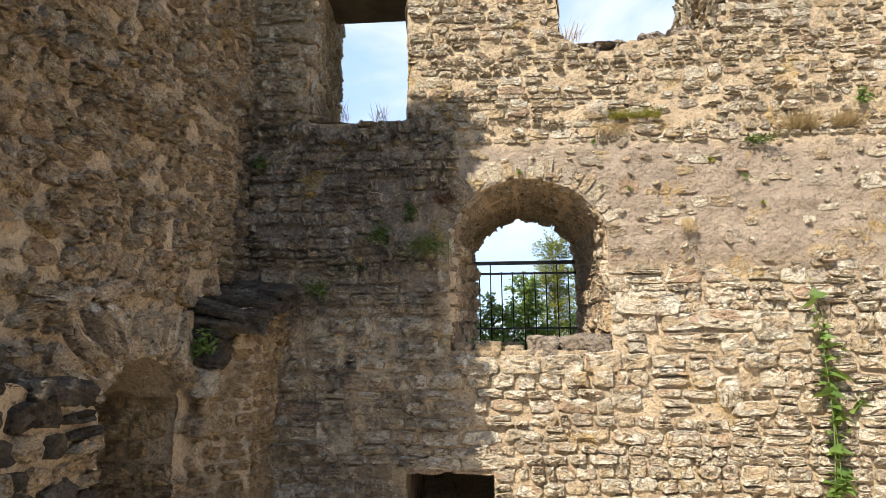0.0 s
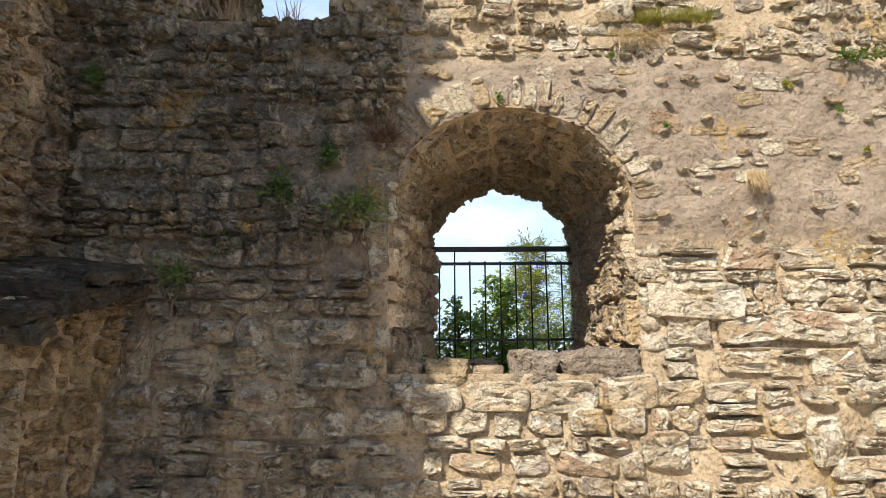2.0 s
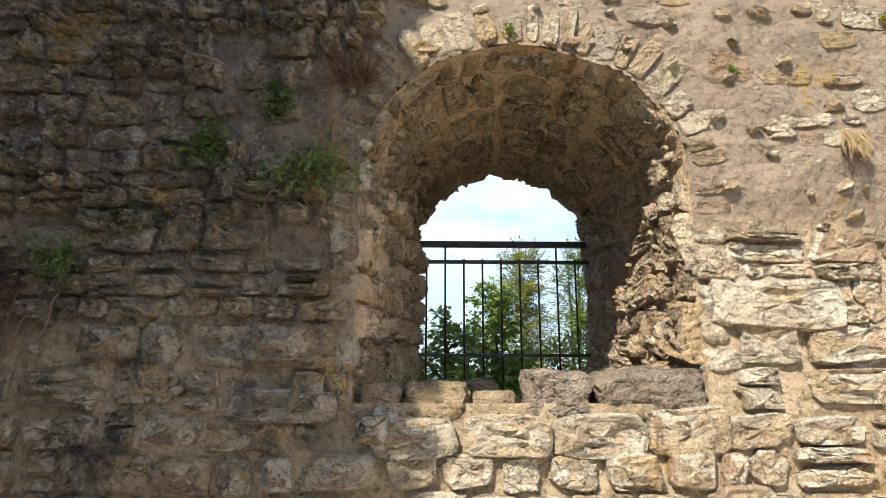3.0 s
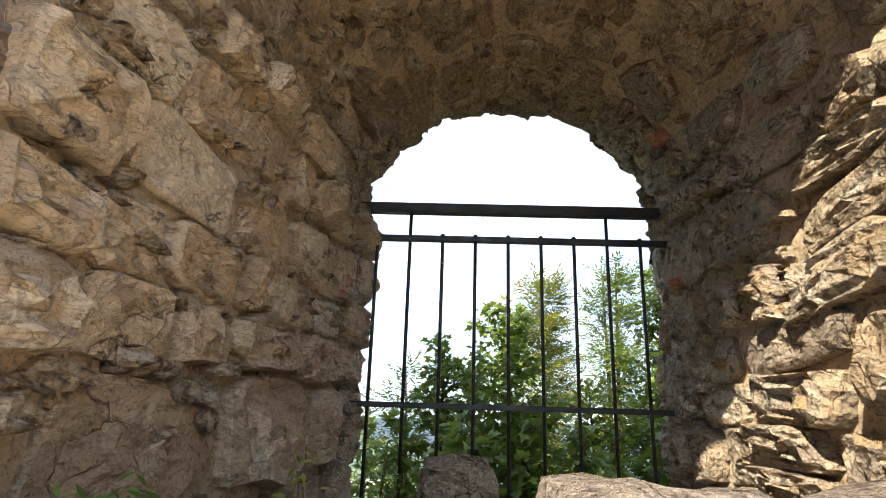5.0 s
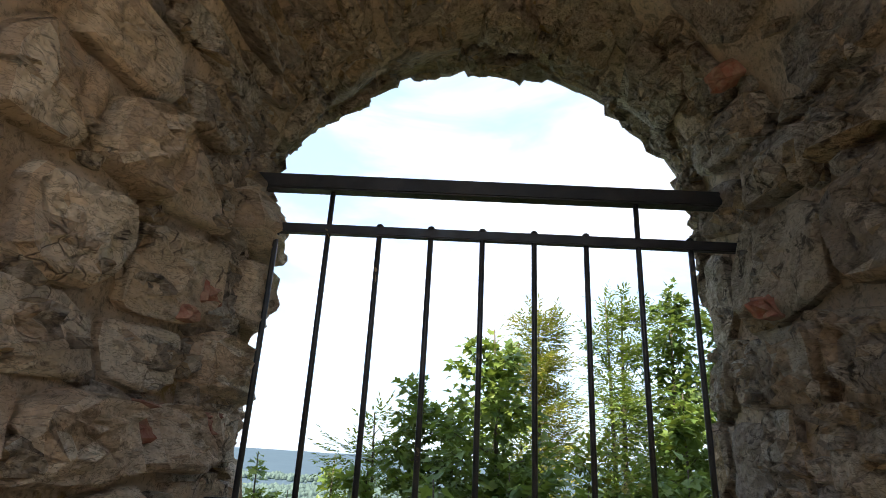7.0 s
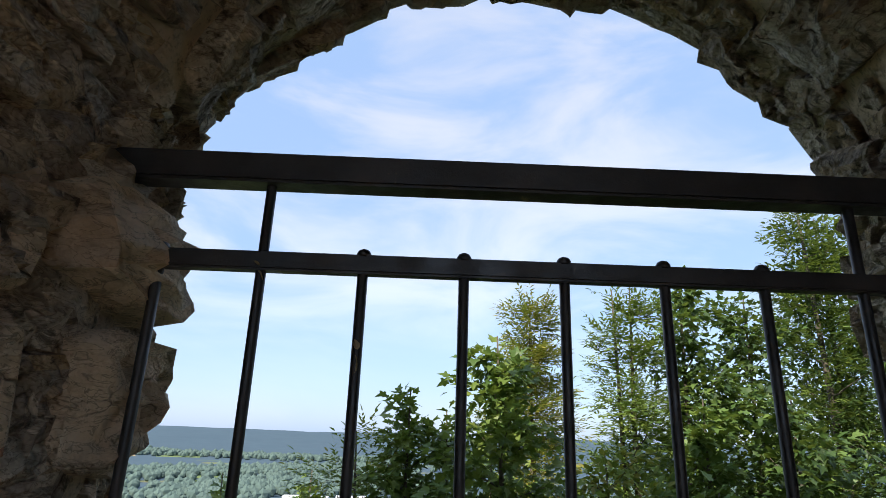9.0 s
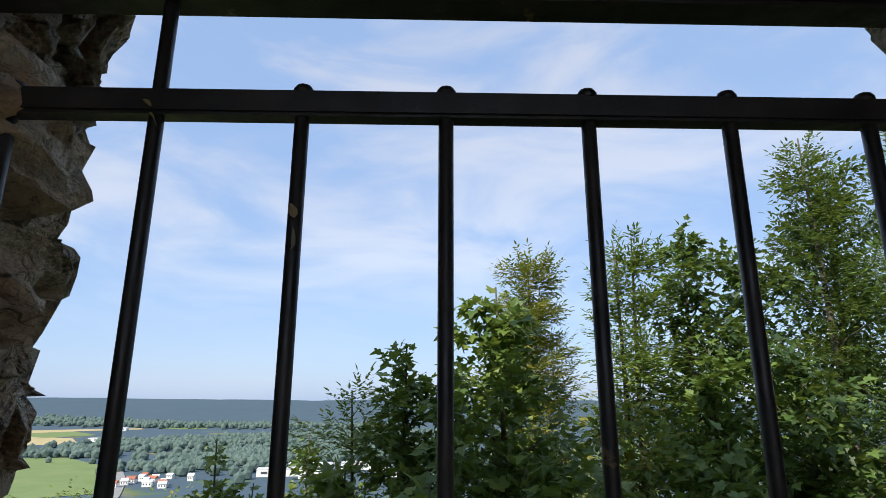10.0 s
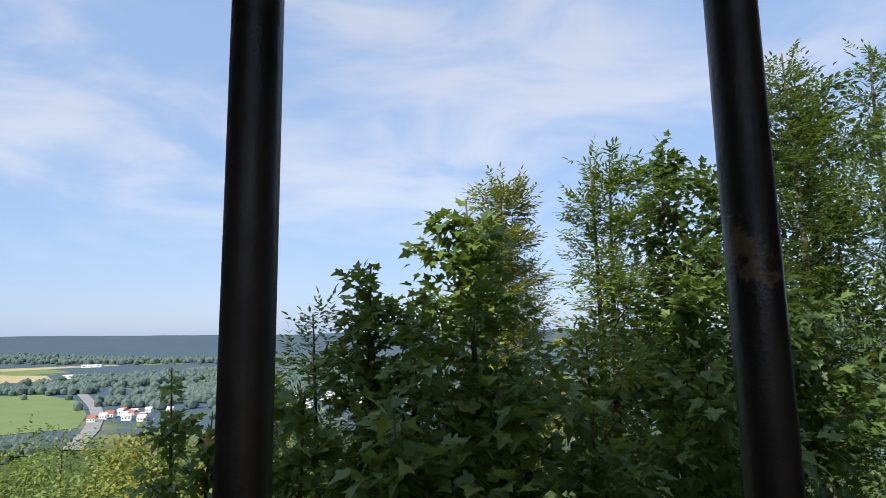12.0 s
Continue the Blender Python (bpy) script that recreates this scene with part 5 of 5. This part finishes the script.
    leaves(places, leaf, "crown", material, ob)
    if second_places:
        leaves(second_places, leaf, "crown", second[0], ob)
    return ob


tree("maple_tree", "young sycamore maple with dark green lobed leaves below the window", "tree", (0.33, 3.1), 3.52, 0.54, MAPLE, 0.068, 3300, leaf_green, 1, 0.66, 0.58, second=(leaf_lime, 0.35), limbs=34)
tree("maple_tree", "young maple with light green leaves at its tip", "tree", (-0.38, 3.5), 3.20, 0.50, MAPLE, 0.068, 2600, leaf_green, 11, 0.66, 0.58, second=(leaf_lime, 0.5), limbs=26)
tree("maple_tree", "slender maple sapling with mid green leaves", "tree", (-0.08, 3.7), 3.06, 0.50, MAPLE, 0.068, 2400, leaf_green, 12, 0.66, 0.58, second=(leaf_lime, 0.5), limbs=22)
tree("ash_tree", "low ash with sunlit lime-green leaves", "tree", (-0.66, 3.8), 2.90, 0.46, SLIM, 0.060, 700, leaf_lime, 13, 0.66, 0.58, True, second=(leaf_gold, 0.2), limbs=20)
tree("ash_tree", "slender ash tree with yellowing feathered leaves", "tree", (1.58, 9.0), 5.20, 0.85, SLIM, 0.100, 2600, leaf_gold, 2, 0.62, 0.55, True, second=(leaf_lime, 0.2), limbs=26)
tree("ash_tree", "slender ash tree with light green feathered leaves", "tree", (1.76, 4.8), 4.36, 0.45, SLIM, 0.066, 1300, leaf_lime, 3, 0.66, 0.60, True, limbs=20, lean=(0.05, 0), second=(leaf_green, 0.25))
tree("ash_tree", "slim young ash with light green leaves", "tree", (1.58, 4.9), 4.32, 0.26, SLIM, 0.070, 300, leaf_lime, 31, 0.68, 0.62, True, limbs=14)
tree("maple_tree", "dark green field maple with dense small lobed leaves", "tree", (2.42, 5.2), 4.60, 0.70, MAPLE, 0.072, 3800, leaf_dark, 4, 0.72, 0.60, second=(leaf_green, 0.35), limbs=24)
tree("maple_tree", "dark maple with a branch that stands out against the sky", "tree", (3.25, 5.5), 4.45, 0.90, MAPLE, 0.072, 6000, leaf_dark, 42, 0.72, 0.55, second=(leaf_green, 0.25), limbs=28)
# The right-hand crowns take dark leaf tones that stand for their shade.
tree("broadleaf_tree", "tall dense tree beside the window's outlook, leaves toned dark for shade", "tree", (5.25, 7.0), 6.05, 1.30, OVAL, 0.085, 14000, leaf_dark, 5, 0.68, 0.45, second=(leaf_green, 0.22), limbs=40)
tree("ash_tree", "tall ash with feathered leaves, most of them toned dark for shade", "tree", (4.83, 6.6), 6.25, 0.75, SLIM, 0.080, 1500, leaf_dark, 51, 0.72, 0.55, True, second=(leaf_lime, 0.3), limbs=30)
tree("ash_tree", "tall ash with feathered leaves, most of them toned dark for shade", "tree", (6.85, 7.5), 6.90, 0.90, SLIM, 0.085, 1600, leaf_dark, 54, 0.72, 0.55, True, second=(leaf_green, 0.45), limbs=30)
tree("broadleaf_tree", "dense tree at the edge of the wood, leaves toned dark for shade", "tree", (5.3, 5.6), 4.75, 1.10, SLIM, 0.10, 7000, leaf_dark, 52, 0.66, 0.45, second=(leaf_green, 0.4), limbs=30)
tree("maple_tree", "low dark maple thicket below the taller trees", "tree", (3.05, 4.4), 3.30, 0.85, MAPLE, 0.085, 4200, leaf_dark, 53, 0.68, 0.5, second=(leaf_green, 0.3), limbs=26)
tree("maple_tree", "low green maple thicket below the taller trees", "tree", (2.05, 4.2), 3.25, 0.62, MAPLE, 0.078, 2600, leaf_green, 55, 0.66, 0.5, second=(leaf_lime, 0.25), limbs=22)
tree("broadleaf_tree", "mid green tree behind the saplings", "tree", (1.22, 3.9), 2.80, 0.70, OVAL, 0.065, 4200, leaf_lime, 95, 0.66, 0.5, second=(leaf_gold, 0.3), limbs=22)
tree("broadleaf_tree", "mid green tree behind the saplings", "tree", (0.45, 4.4), 2.95, 0.80, OVAL, 0.065, 4600, leaf_lime, 96, 0.66, 0.5, second=(leaf_green, 0.5), limbs=22)
# Low maples grow in shade; lime tones are mixed in as lit leaves.
tree("maple_tree", "broad low maple with large leaves close under the window", "tree", (-0.13, 2.6), 2.44, 0.52, MAPLE, 0.100, 1000, leaf_lime, 63, 0.66, 0.5, second=(leaf_green, 0.45), limbs=20)
tree("maple_tree", "broad low maple with large leaves close under the window", "tree", (0.42, 2.7), 2.50, 0.55, MAPLE, 0.100, 1200, leaf_lime, 64, 0.66, 0.5, second=(leaf_green, 0.5), limbs=20)
tree("maple_tree", "low maple shrub with mid green leaves", "tree", (-0.54, 2.95), 2.48, 0.40, MAPLE, 0.095, 800, leaf_lime, 65, 0.66, 0.5, second=(leaf_green, 0.5), limbs=18)
tree("maple_tree", "broad low maple with mid green leaves", "tree", (0.95, 3.0), 2.40, 0.55, MAPLE, 0.095, 1300, leaf_lime, 66, 0.66, 0.5, second=(leaf_green, 0.5), limbs=20)
tree("maple_tree", "broad low maple with mid green leaves", "tree", (1.75, 3.4), 2.60, 0.70, MAPLE, 0.090, 2200, leaf_green, 67, 0.66, 0.5, second=(leaf_lime, 0.3), limbs=22)
tree("maple_tree", "small maple sapling with light green leaves", "tree", (-1.80, 4.5), 2.53, 0.32, MAPLE, 0.080, 520, leaf_green, 7, 0.66, 0.62, second=(leaf_lime, 0.4), limbs=16)
tree("maple_tree", "small bushy maple sapling", "tree", (-1.14, 5.0), 2.54, 0.36, MAPLE, 0.085, 620, leaf_lime, 71, 0.66, 0.62, second=(leaf_green, 0.45), limbs=16)
tree("maple_tree", "small bushy maple sapling", "tree", (-1.45, 4.2), 2.22, 0.34, MAPLE, 0.080, 600, leaf_green, 72, 0.66, 0.62, second=(leaf_gold, 0.15), limbs=16)
for k, (x, y, z, r) in enumerate(((-5.2, 9.0, 1.34, 1.2), (-3.9, 8.0, 1.42, 1.1), (-6.4, 9.4, 1.20, 1.3), (-2.7, 6.6, 1.62, 0.9), (-4.6, 7.6, 0.85, 1.2), (-1.9, 6.2, 1.70, 0.8), (-1.0, 6.0, 1.80, 0.8), (-5.8, 8.2, 0.85, 1.2), (-3.5, 6.8, 0.85, 1.0))):
    tree("willow_bush", "yellow-green bush of small narrow leaves on the slope", "bush", (x, y), z, r, OVAL, 0.060, 6500, leaf_gold if k % 2 else leaf_lime, 80 + k, 0.75, 0.55, limbs=26, group="bushes on the slope", second=(leaf_lime, 0.5))

# ---- plants on the masonry ----
def on_north(x, z, h=0.0):
    return site(north_map(x, z, h))


def tuft(name, label, category, at, way, blades, length, material, seed, leaf=BLADE, fan=0.8, droop=0.0, group="", width=1.0):
    """Grass or herbs rooted in a joint."""
    rng = random.Random(seed)
    ob = empty(name, label, category, at, group)
    places = []
    for k in range(blades):
        d = way + Vector((rng.gauss(0, fan), rng.gauss(0, fan) * 0.5 - 0.15, rng.gauss(0, fan) * 0.6 - droop))
        s = Vector((rng.uniform(-1, 1) * 0.35 * length * width, -0.01, rng.uniform(-0.05, 0.05) * length))
        places.append((s, d, length * rng.uniform(0.5, 1.15), rng.uniform(-1.5, 1.5)))
    part_name = "foliage"
    leaves(places, leaf, part_name, material, ob)
    return ob


def herb(name, label, at, spread, count, size, material, seed, leaf=OVAL, stems=7, hang=0.3, group=""):
    """A leafy cushion of herbs with thin stems."""
    rng = random.Random(seed)
    ob = empty(name, label, "plant", at, group)
    places = []
    for k in range(stems):
        a = rng.uniform(0, math.pi * 2)
        end = Vector((math.cos(a) * spread[0] * rng.uniform(0.5, 1.0), -rng.uniform(0.3, 1.0) * spread[1], math.sin(a) * spread[2] * rng.uniform(0.5, 1.0) - hang * spread[2]))
        pts = [end * t + Vector((0, 0, 0.25 * spread[2] * math.sin(math.pi * t))) for t in (0, 0.3, 0.6, 1.0)]
        v, f = tube(pts, [0.003, 0.0025, 0.002, 0.001], 5)
        solid("stem", v, f, twig_brown, ob)
        for m in range(count // stems):
            t = rng.uniform(0.2, 1.05)
            spot = end * t + Vector((rng.gauss(0, 1) * spread[0] * 0.22, rng.gauss(0, 1) * spread[1] * 0.25, rng.gauss(0, 1) * spread[2] * 0.22))
            spot.y = min(spot.y, -0.008)
            places.append((spot, Vector((rng.gauss(0, 1), -0.5 + rng.gauss(0, 0.4), rng.gauss(0.2, 0.7))), size * rng.uniform(0.6, 1.2), rng.uniform(-1, 1)))
    leaves(places, leaf, "foliage", material, ob)
    return ob


herb("wall_herb", "green cushion of herbs with dry hanging stalks in the wall", on_north(-0.97, 2.98, 0.02), (0.22, 0.14, 0.15), 520, 0.035, leaf_green, 201, SLIM, 14)
herb("wall_herb", "small dark green herb growing from the wall", on_north(-1.12, 3.30, 0.02), (0.09, 0.07, 0.09), 200, 0.028, leaf_dark, 202, OVAL)
herb("wall_herb", "dark green herb growing from the wall", on_north(-1.40, 3.10, 0.02), (0.13, 0.08, 0.11), 240, 0.03, leaf_dark, 203, OVAL)
herb("wall_herb", "loose grey-green herb growing from the wall", on_north(-1.65, 2.78, 0.02), (0.16, 0.08, 0.10), 180, 0.03, leaf_dark, 204, SLIM)
herb("wall_herb", "grey-green weed in the corner of the masonry", on_north(-1.95, 2.62, 0.03), (0.12, 0.10, 0.10), 200, 0.04, leaf_green, 205, SLIM)
herb("wall_herb", "green weed on the corner pier", site((WEST + 0.16, -2.42, 2.13)), (0.12, 0.12, 0.12), 260, 0.035, leaf_green, 206, OVAL)
herb("wall_herb", "dark ivy sprig in the corner of the walls", on_north(-2.5, 3.78, 0.02), (0.07, 0.06, 0.10), 120, 0.035, leaf_dark, 207, OVAL)
tuft("dead_tuft", "reddish brown dead tuft of twigs on the wall", "plant", on_north(-0.80, 3.36, 0.02), Vector((0, -0.6, 0.8)), 240, 0.17, twig_brown, 211, BLADE, 0.75)
tuft("grass_tuft", "yellow-green grass cushion on a ledge of the wall", "grass", on_north(0.92, 4.10, 0.02), Vector((0, -0.5, 1.0)), 420, 0.12, leaf_gold, 212, BLADE, 0.5, width=5.5)
tuft("grass_tuft", "dry straw-coloured grass hanging from a ledge", "grass", on_north(0.70, 4.06, 0.02), Vector((-0.2, -0.6, -0.2)), 200, 0.16, grass_dry, 213, BLADE, 0.6, 0.4, width=2.5)
tuft("grass_tuft", "dry straw-coloured grass on the upper ledge", "grass", on_north(2.35, 3.96, 0.02), Vector((0.1, -0.4, 1.0)), 260, 0.2, grass_dry, 214, BLADE, 0.5, width=2.0)
tuft("grass_tuft", "dry straw-coloured grass on the upper ledge", "grass", on_north(2.75, 3.98, 0.02), Vector((0.1, -0.4, 1.0)), 200, 0.18, grass_dry, 215, BLADE, 0.5, width=2.0)
herb("wall_herb", "dark green fern sprig on the upper ledge", on_north(1.98, 3.88, 0.02), (0.16, 0.1, 0.05), 130, 0.05, leaf_dark, 216, SLIM)
tuft("grass_tuft", "dry grass tuft hanging on the weathered render", "grass", on_north(1.30, 3.17, 0.02), Vector((0.0, -0.35, -0.9)), 110, 0.15, grass_dry, 217, BLADE, 0.35, 0.2)
herb("wall_herb", "small green weed high on the wall", on_north(2.9, 4.25, 0.02), (0.09, 0.06, 0.07), 110, 0.035, leaf_green, 218, OVAL)
for k, (x, z) in enumerate(((1.83, 3.55), (1.55, 3.70), (0.83, 3.44), (1.63, 2.02), (-0.12, 3.62), (1.95, 3.3), (0.55, 3.9))):
    herb("moss_cushion", "tiny olive moss cushion in a joint of the wall", on_north(x, z, 0.015), (0.03, 0.02, 0.025), 60, 0.018, leaf_gold if k % 2 else leaf_green, 230 + k, OVAL, 4, 0.1, "moss cushions on the wall")
for k, (x, z, ln) in enumerate(((-1.78, 4.20, 0.22), (-1.42, 4.20, 0.2), (0.42, 4.95, 0.25))):
    tuft("grass_tuft", "dry grass standing on the sill of the opening", "grass", on_north(x, z, -0.1), Vector((0, 0, 1)), 26, ln, grass_dry, 250 + k, BLADE, 0.3, width=0.8)
# weeds on the window sill
herb("wall_herb", "blue-green weed at the foot of the niche's jamb", site((-0.60, FACE + 0.16, 2.08)), (0.09, 0.08, 0.07), 240, 0.03, leaf_green, 261, SLIM, 9, -0.2)
herb("wall_herb", "green weed between the sill stones", site((-0.34, FACE + 0.24, 2.02)), (0.10, 0.08, 0.06), 200, 0.035, leaf_lime, 262, SLIM, 9, -0.2)
herb("wall_herb", "green weed between the sill stones", site((0.20, FACE + 0.24, 2.04)), (0.06, 0.07, 0.05), 130, 0.03, leaf_green, 263, OVAL, 7, -0.2)
herb("wall_herb", "yellow flowering weed inside the window niche", Vector((-0.52, -0.85, 2.10)), (0.06, 0.06, 0.22), 170, 0.03, leaf_gold, 264, SLIM, 6, -0.6)
herb("wall_herb", "weed at the foot of the railing", Vector((-0.44, -0.15, 2.10)), (0.10, 0.08, 0.16), 200, 0.03, leaf_green, 265, SLIM, 6, -0.6)
# tall thistle that climbs the sunlit wall
sow = empty("sow_thistle", "tall green sow thistle with long stalks against the sunlit wall", "plant", on_north(2.2, 0.55, 0.06))
rng = random.Random(77)
places = []
for k in range(4):
    x0 = -0.15 + 0.11 * k
    pts = [Vector((x0 * t + 0.24 * t + 0.05 * math.sin(4 * t + k), -0.05 - 0.05 * math.sin(3 * t + k), (2.15 - 0.28 * k) * t)) for t in [m / 9 for m in range(10)]]
    v, f = tube(pts, [0.006 - 0.0004 * m for m in range(10)], 6)
    solid("stem", v, f, leaf_green, sow)
    for m in range(24):
        t = rng.uniform(0.1, 1.0)
        i = min(8, int(t * 9))
        spot = pts[i].lerp(pts[i + 1], t * 9 - i)
        a = rng.uniform(-math.pi, 0.0)
        places.append((spot, Vector((math.cos(a), math.sin(a) * 0.7, rng.uniform(-0.3, 0.4))), rng.uniform(0.06, 0.15) * (1.15 - 0.5 * t if m % 3 else 1.2), rng.uniform(-0.8, 0.8)))
leaves(places, MAPLE, "foliage", leaf_green, sow)
# thin dry roots that hang down the wall
for k, (x, z, ln) in enumerate(((-0.92, 2.95, 0.42), (-1.1, 2.95, 0.3), (-1.0, 2.94, 0.35), (-2.0, 2.45, 0.4), (-1.92, 2.48, 0.35), (-2.08, 2.5, 0.45))):
    rng = random.Random(300 + k)
    v, f = [], []
    drift = rng.uniform(-0.5, 0.5)
    pts = [on_north(x + drift * ln * t + 0.02 * math.sin(9 * t + k), z - ln * t, 0.05 + 0.03 * math.sin(3 * t)) for t in [m / 8 for m in range(9)]]
    v, f = tube(pts, [0.004 - 0.0003 * m for m in range(9)], 6)
    tagged(solid("dry_root", v, f, twig_brown), "thin pale dry root hanging down the wall", "root", "dry roots on the wall")

# dry leaves and flakes caught on the railing
for k, (x, y, z, size, tilt) in enumerate(((-0.26, -0.010, 2.985, 0.022, 0.2), (-0.39, -0.014, 3.085, 0.016, 0.9))):
    leaf_ob = empty("dry_leaf", "small dry brown leaf caught on the railing", "leaf", (x, y, z), "dry leaves on the railing")
    leaves([(Vector((0, 0, 0)), Vector((tilt, -0.1, -1.0)), size, 0.4), (Vector((0.002, -0.001, 0.006)), Vector((-tilt, -0.2, 0.8)), size * 0.6, -0.5)], OVAL, "foliage", grass_dry, leaf_ob)
